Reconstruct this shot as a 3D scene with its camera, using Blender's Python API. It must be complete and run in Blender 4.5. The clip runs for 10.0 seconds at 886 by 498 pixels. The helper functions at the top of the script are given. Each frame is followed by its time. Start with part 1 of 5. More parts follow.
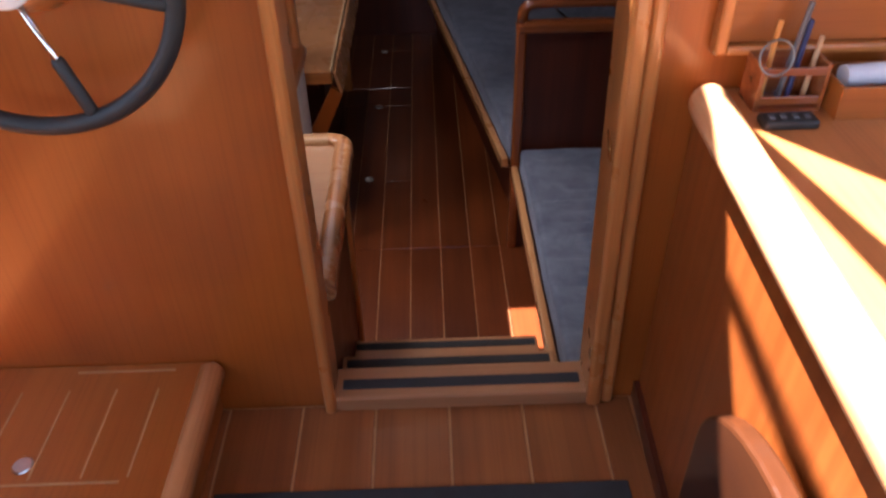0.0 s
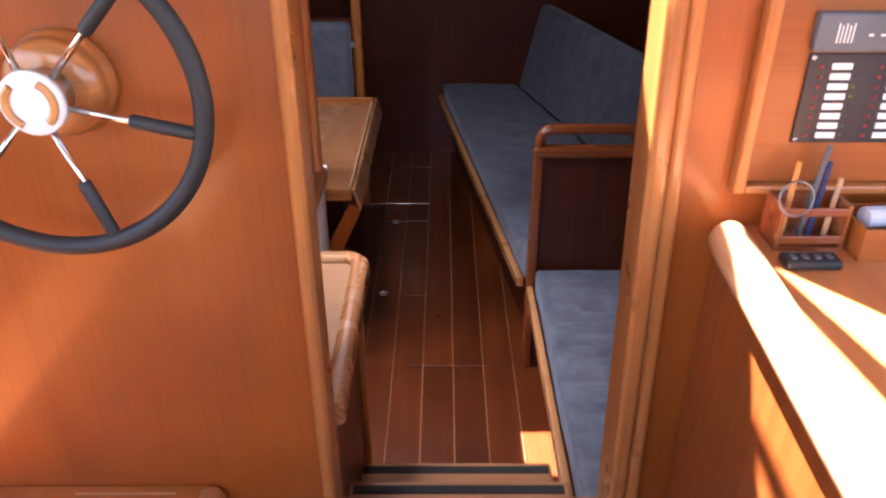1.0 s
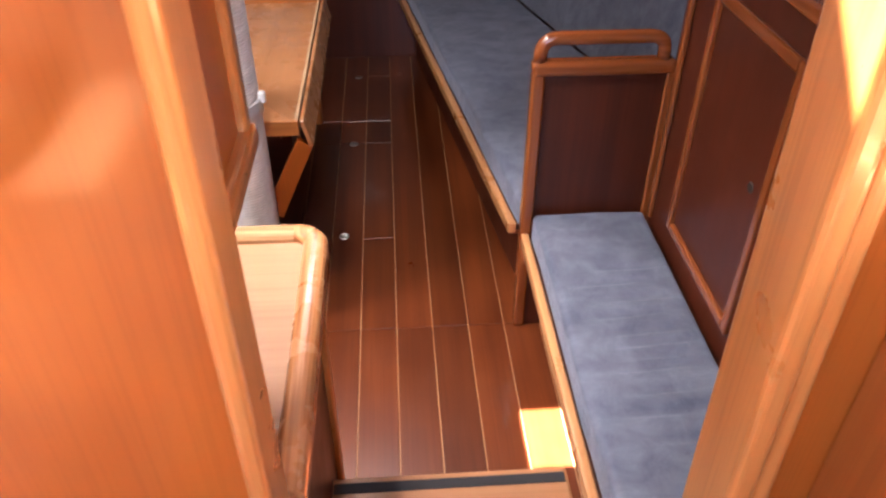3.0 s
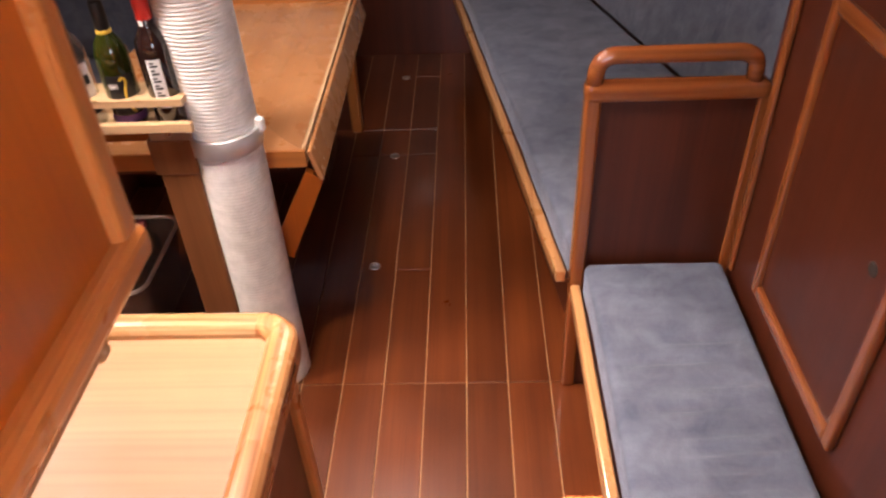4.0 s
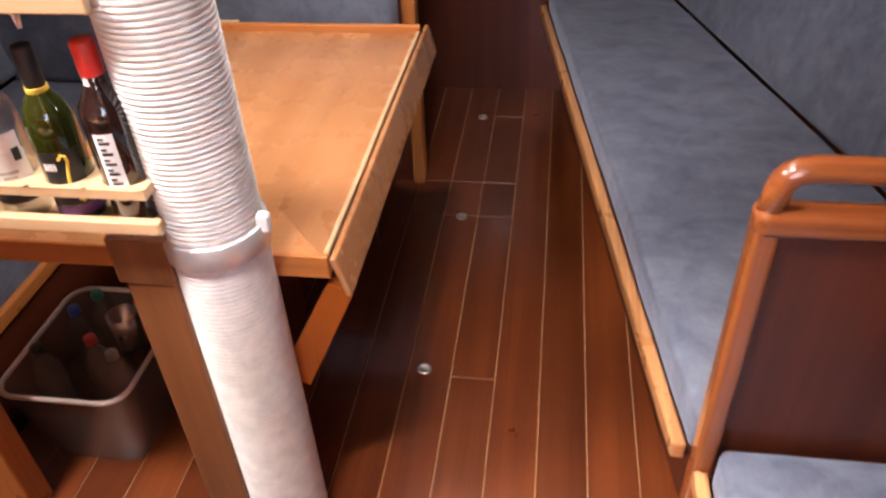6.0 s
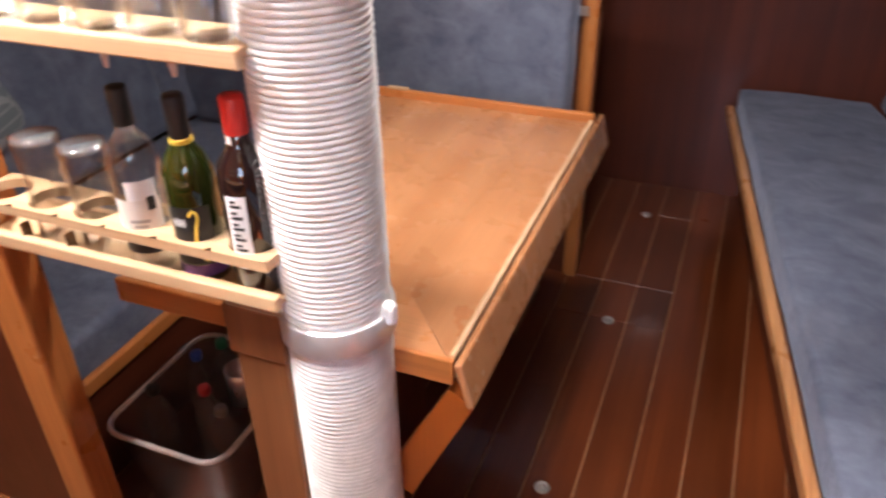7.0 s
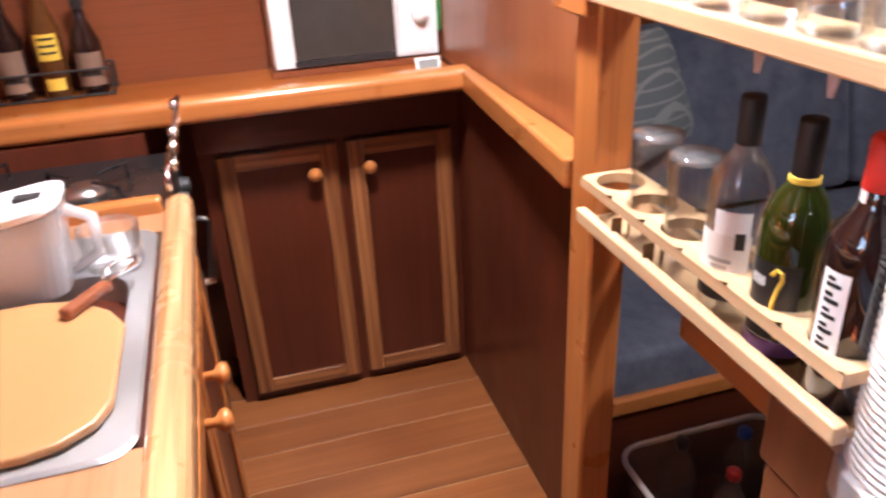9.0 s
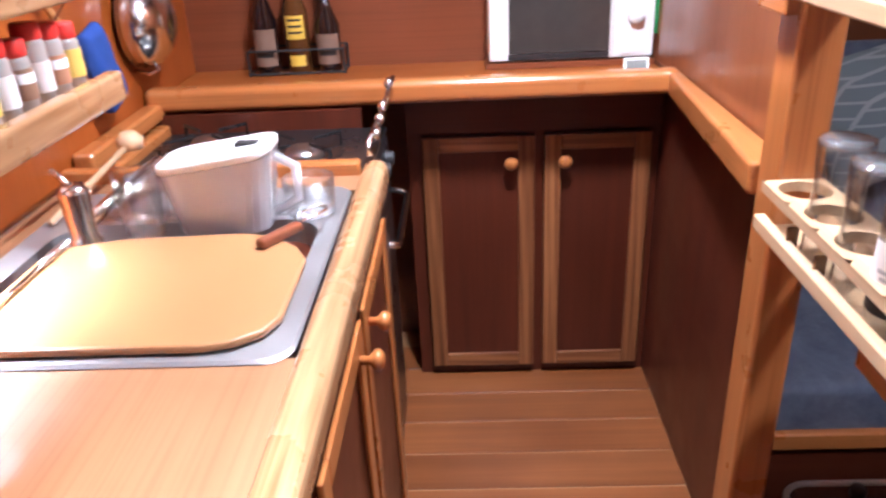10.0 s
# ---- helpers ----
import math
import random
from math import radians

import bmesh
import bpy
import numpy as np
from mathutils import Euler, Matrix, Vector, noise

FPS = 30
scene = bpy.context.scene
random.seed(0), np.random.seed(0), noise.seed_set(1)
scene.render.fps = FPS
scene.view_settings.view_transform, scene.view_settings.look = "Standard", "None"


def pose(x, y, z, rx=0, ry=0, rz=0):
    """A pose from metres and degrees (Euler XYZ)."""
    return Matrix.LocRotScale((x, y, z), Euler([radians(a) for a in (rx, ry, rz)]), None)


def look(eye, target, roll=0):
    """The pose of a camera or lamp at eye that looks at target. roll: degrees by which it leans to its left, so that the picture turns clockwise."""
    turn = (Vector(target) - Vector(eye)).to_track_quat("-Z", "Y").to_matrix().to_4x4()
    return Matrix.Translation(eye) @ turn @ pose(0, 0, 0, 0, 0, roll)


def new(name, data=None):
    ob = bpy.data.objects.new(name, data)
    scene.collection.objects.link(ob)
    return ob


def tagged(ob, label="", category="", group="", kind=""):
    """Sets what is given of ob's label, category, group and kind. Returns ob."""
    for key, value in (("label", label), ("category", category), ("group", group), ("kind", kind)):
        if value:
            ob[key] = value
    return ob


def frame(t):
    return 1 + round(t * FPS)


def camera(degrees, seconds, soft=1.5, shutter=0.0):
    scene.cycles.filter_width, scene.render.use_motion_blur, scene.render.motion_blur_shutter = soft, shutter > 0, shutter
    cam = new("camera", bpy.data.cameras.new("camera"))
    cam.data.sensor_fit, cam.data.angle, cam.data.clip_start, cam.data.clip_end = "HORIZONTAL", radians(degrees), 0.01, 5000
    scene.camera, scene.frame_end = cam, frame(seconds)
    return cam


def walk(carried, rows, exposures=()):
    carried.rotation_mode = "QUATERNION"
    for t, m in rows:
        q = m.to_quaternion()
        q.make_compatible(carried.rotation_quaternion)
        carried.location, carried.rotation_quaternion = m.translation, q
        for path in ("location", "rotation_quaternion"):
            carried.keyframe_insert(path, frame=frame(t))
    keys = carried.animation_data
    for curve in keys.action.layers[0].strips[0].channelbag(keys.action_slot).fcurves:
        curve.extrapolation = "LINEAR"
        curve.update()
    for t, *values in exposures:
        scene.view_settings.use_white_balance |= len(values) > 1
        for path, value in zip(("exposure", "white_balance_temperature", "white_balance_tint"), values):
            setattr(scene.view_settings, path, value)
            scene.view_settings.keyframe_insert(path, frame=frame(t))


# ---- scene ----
cam = camera(60.8, 10.0, 2.4, 0.4)
PATH = [
    (0, (0.085, -2.333, 1.788), (0.112, -0.748, 0.568), -1.2),
    (0.5, (0.079, -2.32, 1.801), (0.082, -0.638, 0.719), -0.5),
    (1, (0.08, -2.304, 1.805), (0.078, -0.56, 0.826), -0.1),
    (1.5, (0.061, -2.239, 1.78), (0.064, -0.51, 0.774), 0.6),
    (2, (0.033, -2.092, 1.72), (0.093, -0.472, 0.549), 0.7),
    (2.5, (0.009, -1.957, 1.703), (0.111, -0.365, 0.497), 0.5),
    (3, (0.026, -1.782, 1.668), (0.135, -0.193, 0.458), 0.1),
    (3.2, (0.053, -1.733, 1.671), (0.118, -0.134, 0.472), -0.5),
    (4.3, (0.152, -1.275, 1.564), (0.053, 0.251, 0.275), -3.6),
    (4.5, (0.153, -1.202, 1.556), (0.056, 0.298, 0.237), -4.2),
    (5, (0.141, -1.085, 1.527), (0.035, 0.404, 0.196), -3.8),
    (5.2, (0.138, -1.046, 1.508), (0.004, 0.454, 0.192), -4.1),
    (6.3, (0.09, -0.777, 1.437), (-0.213, 0.81, 0.257), -3.1),
    (6.5, (0.082, -0.747, 1.423), (-0.259, 0.855, 0.275), -3.7),
    (7, (0.064, -0.691, 1.415), (-0.578, 0.881, 0.358), -1.0),
    (7.5, (0.043, -0.628, 1.375), (-0.901, 0.821, 0.371), -1.2),
    (8, (0.005, -0.581, 1.364), (-1.259, 0.631, 0.399), -2.4),
    (8.5, (-0.03, -0.539, 1.342), (-1.594, 0.285, 0.408), -4.0),
    (9, (-0.019, -0.513, 1.317), (-1.741, -0.04, 0.415), -2.9),
    (9.5, (0.021, -0.483, 1.295), (-1.778, -0.297, 0.442), -0.6),
    (10, (0.054, -0.452, 1.292), (-1.753, -0.528, 0.437), -2.8),
]
walk(cam, [(t, look(eye, target, roll)) for t, eye, target, roll in PATH], exposures=[(0, 3.45, 6200, 18), (0.5, 3.85, 6100, 18), (1, 4.2, 6000, 18), (1.5, 4.5, 6000, 16), (2, 4.75, 6200, 16), (2.5, 5.05, 6300, 16), (3.2, 5.28, 6600, 18), (4.3, 5.25, 7500, 20), (5.2, 5.55, 7400, 18), (6.4, 5.85, 6400, 14), (8, 5.38, 6300, 15), (8.5, 5.45, 6500, 14), (9, 5.75, 6000, 15), (10, 5.75, 5250, 14)])

# ---- world, sun, lamps ----
world = bpy.data.worlds.new("sky")
scene.world = world
world.use_nodes = True
wnt = world.node_tree
sky = wnt.nodes.new("ShaderNodeTexSky")
sky.sky_type, sky.sun_disc = "NISHITA", False
SUN_DIR = Vector((0.36, 0.004, -0.93)).normalized()
sky.sun_elevation = math.asin(-SUN_DIR.z)
sky.sun_rotation = math.atan2(-SUN_DIR.x, -SUN_DIR.y)
wnt.links.new(sky.outputs[0], wnt.nodes["Background"].inputs[0])
wnt.nodes["Background"].inputs[1].default_value = 0.05
sun = new("sun", bpy.data.lights.new("sun", "SUN"))
sun.data.energy, sun.data.angle, sun.data.color = 5.0, radians(0.5), (1.0, 0.96, 0.90)
sun.matrix_world = look((-4, -1.5, 10), Vector((-4, -1.5, 10)) + SUN_DIR)


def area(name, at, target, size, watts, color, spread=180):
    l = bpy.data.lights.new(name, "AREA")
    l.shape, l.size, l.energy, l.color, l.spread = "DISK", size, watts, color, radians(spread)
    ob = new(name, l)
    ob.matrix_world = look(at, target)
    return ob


def rect_fill(name, at, target, sx, sy, watts, color, spread=180):
    l = bpy.data.lights.new(name, "AREA")
    l.shape, l.size, l.size_y, l.energy, l.color, l.spread = "RECTANGLE", sx, sy, watts, color, radians(spread)
    ob = new(name, l)
    ob.matrix_world = look(at, target)
    return ob


DAY = (0.92, 0.96, 1.0)
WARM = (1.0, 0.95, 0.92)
# added fill standing in for sky light through unseen side and aft openings
rect_fill("sky_fill_port", (-1.34, -2.3, 1.8), (0, -2.3, 1.5), 1.7, 0.6, 0.36, DAY)
rect_fill("sky_fill_starboard", (1.34, -2.3, 1.8), (0, -2.3, 1.5), 1.7, 0.6, 0.26, DAY)
rect_fill("sky_fill_aft", (0, -3.29, 1.75), (0, -1.2, 1.3), 2.4, 0.8, 0.50, DAY)
# added fill at the unseen hatch, tilted to brighten the sole beside the bench
rect_fill("hatch_fill", (-0.357, -0.4725, 2.014), (0.22, -0.44, 0), 0.165, 0.19, 0.24, (1.0, 0.97, 0.93), 70)
# added fill lights under the ceiling; no such fixtures are known
area("galley_fill", (-1.02, -0.32, 1.965), (-1.02, -0.32, 0), 0.18, 0.80, WARM, 150)
# unseen light added below the spice shelf to give the worktop its glare
area("counter_fill", (-0.74, -1.13, 1.060), (-0.72, -1.06, 0), 0.10, 0.105, WARM, 110)
area("saloon_fill", (-0.22, 0.52, 1.965), (-0.22, 0.52, 0), 0.18, 0.42, WARM)


# ---- helpers of this scene ----
ORIG = {}


def thing(name, loc, label="", category="", group="", kind=""):
    """An empty at a thing's base, that parents its parts."""
    ob = new(name)
    ob.location = loc
    ob.empty_display_size = 0.05
    ORIG[ob.name] = Vector(loc)
    return tagged(ob, label, category, group, kind)


def part(name, bm, material, parent=None, label="", smooth=False):
    """Links a bmesh, built in world metres, as one mesh object under a thing or a part."""
    me = bpy.data.meshes.new(name)
    o = ORIG[parent.name] if parent is not None else Vector((0, 0, 0))
    bmesh.ops.translate(bm, verts=bm.verts, vec=-o)
    bmesh.ops.recalc_face_normals(bm, faces=bm.faces)
    bm.to_mesh(me)
    bm.free()
    me.materials.append(material)
    if smooth:
        for p in me.polygons:
            p.use_smooth = True
    ob = new(name, me)
    ob.parent = parent
    ORIG[ob.name] = o
    if label:
        ob["label"] = label
    return ob


def single(name, bm, material, label, category, group="", kind="", smooth=False, loc=(0, 0, 0)):
    """A thing of one mesh, with its origin at loc."""
    bmesh.ops.translate(bm, verts=bm.verts, vec=-Vector(loc))
    ob = part(name, bm, material, None, label, smooth)
    ob.location = loc
    ORIG[ob.name] = Vector(loc)
    return tagged(ob, label, category, group, kind)


def bx(lo, hi, bevel=0.0, seg=2, m=None, bm=None):
    """A box from lo to hi with rounded edges; m turns it."""
    out = bm or bmesh.new()
    t = bmesh.new()
    bmesh.ops.create_cube(t, size=1.0)
    s = [max(h - l, 1e-4) for l, h in zip(lo, hi)]
    c = [(h + l) / 2 for l, h in zip(lo, hi)]
    bmesh.ops.scale(t, vec=s, verts=t.verts)
    if bevel > 0:
        bmesh.ops.bevel(t, geom=list(t.edges), offset=min(bevel, min(s) * 0.49), segments=seg, profile=0.5, affect="EDGES")
    bmesh.ops.translate(t, vec=c, verts=t.verts)
    if m is not None:
        bmesh.ops.transform(t, matrix=m, verts=t.verts)
    return merge(out, t)


def merge(out, t):
    me = bpy.data.meshes.new("tmp")
    t.to_mesh(me)
    t.free()
    out.from_mesh(me)
    bpy.data.meshes.remove(me)
    return out


def slab(points, z0, z1, bevel=0.0, seg=2, bm=None):
    """An upright prism over a polygon in plan."""
    out = bm or bmesh.new()
    t = bmesh.new()
    f = t.faces.new([t.verts.new((x, y, z0)) for x, y in points])
    r = bmesh.ops.extrude_face_region(t, geom=[f])
    bmesh.ops.translate(t, vec=(0, 0, z1 - z0), verts=[v for v in r["geom"] if isinstance(v, bmesh.types.BMVert)])
    bmesh.ops.recalc_face_normals(t, faces=t.faces)
    if bevel > 0:
        bmesh.ops.bevel(t, geom=list(t.edges), offset=bevel, segments=seg, profile=0.5, affect="EDGES")
    return merge(out, t)


def lathe(profile, at=(0, 0, 0), n=28, m=None, bm=None, close=False):
    """A turned body: (radius, height) pairs round an upright axis."""
    out = bm or bmesh.new()
    t = bmesh.new()
    rings = []
    for r, z in profile:
        if r < 1e-5:
            rings.append([t.verts.new((0, 0, z))])
        else:
            rings.append([t.verts.new((r * math.cos(2 * math.pi * i / n), r * math.sin(2 * math.pi * i / n), z)) for i in range(n)])
    pairs = list(zip(rings, rings[1:])) + ([(rings[-1], rings[0])] if close else [])
    for a, b in pairs:
        for i in range(n):
            j = (i + 1) % n
            if len(a) == 1 and len(b) == 1:
                continue
            if len(a) == 1:
                t.faces.new((a[0], b[j], b[i]))
            elif len(b) == 1:
                t.faces.new((a[i], a[j], b[0]))
            else:
                t.faces.new((a[i], a[j], b[j], b[i]))
    if m is not None:
        bmesh.ops.transform(t, matrix=m, verts=t.verts)
    bmesh.ops.translate(t, vec=at, verts=t.verts)
    return merge(out, t)


def tube(points, r, n=10, bm=None, closed=False):
    """A round bar along points; r is one radius or one for each point."""
    out = bm or bmesh.new()
    t = bmesh.new()
    P = [Vector(p) for p in points]
    R = r if isinstance(r, (list, tuple)) else [r] * len(P)
    rings, up = [], None
    for i, p in enumerate(P):
        a = P[i - 1] if (i or closed) else P[0]
        b = P[(i + 1) % len(P)] if (i < len(P) - 1 or closed) else P[-1]
        d = (b - a).normalized()
        if up is None:
            up = d.orthogonal().normalized()
        up = (up - d * up.dot(d)).normalized()
        side = d.cross(up)
        rings.append([t.verts.new(p + R[i] * (math.cos(2 * math.pi * k / n) * up + math.sin(2 * math.pi * k / n) * side)) for k in range(n)])
    for i in range(len(P) if closed else len(P) - 1):
        a, b = rings[i], rings[(i + 1) % len(P)]
        off = 0
        if closed and i == len(P) - 1:
            off = min(range(n), key=lambda k: (a[0].co - b[k].co).length)
        for k in range(n):
            t.faces.new((a[k], a[(k + 1) % n], b[(k + 1 + off) % n], b[(k + off) % n]))
    if not closed:
        t.faces.new(rings[0][::-1])
        t.faces.new(rings[-1])
    return merge(out, t)


def arc(c, r, a0, a1, n, plane="xz"):
    """Points on an arc, in degrees, in one of the main planes."""
    out = []
    for i in range(n + 1):
        a = radians(a0 + (a1 - a0) * i / n)
        u, v = r * math.cos(a), r * math.sin(a)
        out.append({"xz": (c[0] + u, c[1], c[2] + v), "xy": (c[0] + u, c[1] + v, c[2]), "yz": (c[0], c[1] + u, c[2] + v)}[plane])
    return out


# ---- materials ----
def base_mat(name):
    m = bpy.data.materials.new(name)
    m.use_nodes = True
    nt = m.node_tree
    return m, nt, nt.nodes["Principled BSDF"]


def link(nt, a, b):
    nt.links.new(a, b)


def coords(nt, scale, spread=1.0):
    """Object coordinates, shifted from piece to piece."""
    tc = nt.nodes.new("ShaderNodeTexCoord")
    oi = nt.nodes.new("ShaderNodeObjectInfo")
    mul = nt.nodes.new("ShaderNodeVectorMath")
    mul.operation = "MULTIPLY_ADD"
    mul.inputs[1].default_value = (7.3 * spread, 5.1 * spread, 9.7 * spread)
    link(nt, oi.outputs["Random"], mul.inputs[0])
    link(nt, tc.outputs["Object"], mul.inputs[2])
    mp = nt.nodes.new("ShaderNodeMapping")
    mp.inputs["Scale"].default_value = scale
    link(nt, mul.outputs[0], mp.inputs["Vector"])
    return mp.outputs[0], oi


def noise_node(nt, vec, scale, detail=4, rough=0.55, dist=0.0):
    n = nt.nodes.new("ShaderNodeTexNoise")
    n.inputs["Scale"].default_value = scale
    n.inputs["Detail"].default_value = detail
    n.inputs["Roughness"].default_value = rough
    n.inputs["Distortion"].default_value = dist
    link(nt, vec, n.inputs["Vector"])
    return n


def ramp(nt, fac, stops):
    r = nt.nodes.new("ShaderNodeValToRGB")
    e = r.color_ramp.elements
    e[0].position, e[0].color = stops[0][0], (*stops[0][1], 1)
    e[1].position, e[1].color = stops[-1][0], (*stops[-1][1], 1)
    for p, c in stops[1:-1]:
        k = e.new(p)
        k.color = (*c, 1)
    link(nt, fac, r.inputs[0])
    return r.outputs[0]


def mix(nt, fac, a, b, mode="MIX"):
    n = nt.nodes.new("ShaderNodeMix")
    n.data_type, n.blend_type = "RGBA", mode
    for sock, val in ((n.inputs[0], fac), (n.inputs[6], a), (n.inputs[7], b)):
        if hasattr(val, "is_linked"):
            link(nt, val, sock)
        elif isinstance(val, (int, float)):
            sock.default_value = val
        else:
            sock.default_value = (*val, 1)
    return n.outputs[2]


def bump(nt, height, strength, distance):
    b = nt.nodes.new("ShaderNodeBump")
    b.inputs["Strength"].default_value = strength
    b.inputs["Distance"].default_value = distance
    link(nt, height, b.inputs["Height"])
    return b.outputs[0]


def wood(name, light, dark, axis=1, grain=1.0, contrast=1.0, rough=0.3, coat=0.35, vary=0.12, blotch=0.35, rings=0.0, pore=0.22):
    """Varnished wood with grain along one axis: long figure, fine pores, cloudy tone, a worn gloss coat."""
    m, nt, b = base_mat(name)
    s = [22.0 * grain] * 3
    s[axis] = 0.9 * grain
    v, oi = coords(nt, s)
    fig = noise_node(nt, v, 1.0, 4, 0.5, 0.35)
    s2 = [150.0] * 3
    s2[axis] = 2.2
    v2, _ = coords(nt, s2)
    pores = noise_node(nt, v2, 1.0, 2, 0.6)
    v3, _ = coords(nt, (2.2, 2.2, 2.2))
    cloud = noise_node(nt, v3, 1.0, 3, 0.55)
    mid = tuple((a + c) / 2 for a, c in zip(light, dark))
    w = 0.22 / contrast
    col = ramp(nt, fig.outputs["Fac"], [(0.5 - w, dark), (0.5, mid), (0.5 + w, light)])
    if rings:
        wv = nt.nodes.new("ShaderNodeTexWave")
        wv.wave_type, wv.bands_direction = "BANDS", "DIAGONAL"
        s4 = [9.0] * 3
        s4[axis] = 0.35
        v4, _ = coords(nt, s4)
        link(nt, v4, wv.inputs["Vector"])
        wv.inputs["Scale"].default_value = 1.6 * grain
        wv.inputs["Distortion"].default_value = 5.0
        wv.inputs["Detail"].default_value = 3.0
        wv.inputs["Detail Scale"].default_value = 0.9
        k = ramp(nt, wv.outputs["Fac"], [(0.15, dark), (0.75, light)])
        col = mix(nt, rings, col, k)
    pr = ramp(nt, pores.outputs["Fac"], [(0.36, (0.55, 0.5, 0.45)), (0.52, (1, 1, 1))])
    col = mix(nt, pore, col, pr, "MULTIPLY")
    cl = ramp(nt, cloud.outputs["Fac"], [(0.3, (1 - blotch, 1 - blotch * 1.15, 1 - blotch * 1.25)), (0.7, (1, 1, 1))])
    col = mix(nt, 1.0, col, cl, "MULTIPLY")
    hsv = nt.nodes.new("ShaderNodeHueSaturation")
    mr = nt.nodes.new("ShaderNodeMapRange")
    mr.inputs["To Min"].default_value, mr.inputs["To Max"].default_value = 1 - vary, 1 + vary
    link(nt, oi.outputs["Random"], mr.inputs["Value"])
    link(nt, mr.outputs[0], hsv.inputs["Value"])
    link(nt, col, hsv.inputs["Color"])
    link(nt, hsv.outputs[0], b.inputs["Base Color"])
    v5, _ = coords(nt, (9, 9, 9))
    sm = noise_node(nt, v5, 1.0, 4, 0.6)
    rr = nt.nodes.new("ShaderNodeMapRange")
    rr.inputs["To Min"].default_value, rr.inputs["To Max"].default_value = rough * 0.75, rough * 1.35
    link(nt, sm.outputs["Fac"], rr.inputs["Value"])
    link(nt, rr.outputs[0], b.inputs["Roughness"])
    b.inputs["Coat Weight"].default_value = coat
    b.inputs["Coat Roughness"].default_value = 0.10
    b.inputs["Specular IOR Level"].default_value = 0.4
    link(nt, bump(nt, fig.outputs["Fac"], 0.05, 0.001), b.inputs["Normal"])
    return m


def plain(name, color, rough=0.5, metal=0.0, vary=0.15, scale=14.0, bumpy=0.0, coat=0.0, sheen=0.0, spec=0.5):
    """A surface of one colour with faint cloudiness, smears in its gloss and fine relief."""
    m, nt, b = base_mat(name)
    v, _ = coords(nt, (1, 1, 1))
    n1 = noise_node(nt, v, scale, 5, 0.6)
    n2 = noise_node(nt, v, scale * 9, 3, 0.6)
    lo = tuple(c * (1 - vary) for c in color)
    hi = tuple(min(1, c * (1 + vary)) for c in color)
    link(nt, ramp(nt, n1.outputs["Fac"], [(0.3, lo), (0.7, hi)]), b.inputs["Base Color"])
    rr = nt.nodes.new("ShaderNodeMapRange")
    rr.inputs["To Min"].default_value, rr.inputs["To Max"].default_value = rough * 0.75, min(1, rough * 1.3)
    link(nt, n1.outputs["Fac"], rr.inputs["Value"])
    link(nt, rr.outputs[0], b.inputs["Roughness"])
    b.inputs["Metallic"].default_value = metal
    b.inputs["Coat Weight"].default_value = coat
    b.inputs["Sheen Weight"].default_value = sheen
    b.inputs["Specular IOR Level"].default_value = spec
    if bumpy:
        link(nt, bump(nt, n2.outputs["Fac"], 0.4, bumpy), b.inputs["Normal"])
    return m


def velour(name, c0, c1):
    """Brushed velour: nap patches, long drag marks and a fibre relief."""
    m, nt, b = base_mat(name)
    v, _ = coords(nt, (1, 1, 1))
    n1 = noise_node(nt, v, 12.0, 7, 0.68, 0.5)
    v2, _ = coords(nt, (5, 14, 9))
    n2 = noise_node(nt, v2, 1.0, 4, 0.6, 0.6)
    v3, _ = coords(nt, (420, 420, 420))
    n3 = noise_node(nt, v3, 1.0, 2, 0.6)
    col = ramp(nt, n1.outputs["Fac"], [(0.33, c0), (0.66, c1)])
    col = mix(nt, 0.35, col, ramp(nt, n2.outputs["Fac"], [(0.35, c0), (0.65, c1)]))
    col = mix(nt, 0.5, col, ramp(nt, n3.outputs["Fac"], [(0.3, (0.65, 0.65, 0.68)), (0.7, (1, 1, 1))]), "MULTIPLY")
    link(nt, col, b.inputs["Base Color"])
    b.inputs["Roughness"].default_value = 0.9
    b.inputs["Specular IOR Level"].default_value = 0.15
    b.inputs["Sheen Weight"].default_value = 0.35
    b.inputs["Sheen Roughness"].default_value = 0.4
    b.inputs["Sheen Tint"].default_value = (0.7, 0.75, 0.9, 1)
    link(nt, bump(nt, n1.outputs["Fac"], 0.35, 0.012), b.inputs["Normal"])
    return m


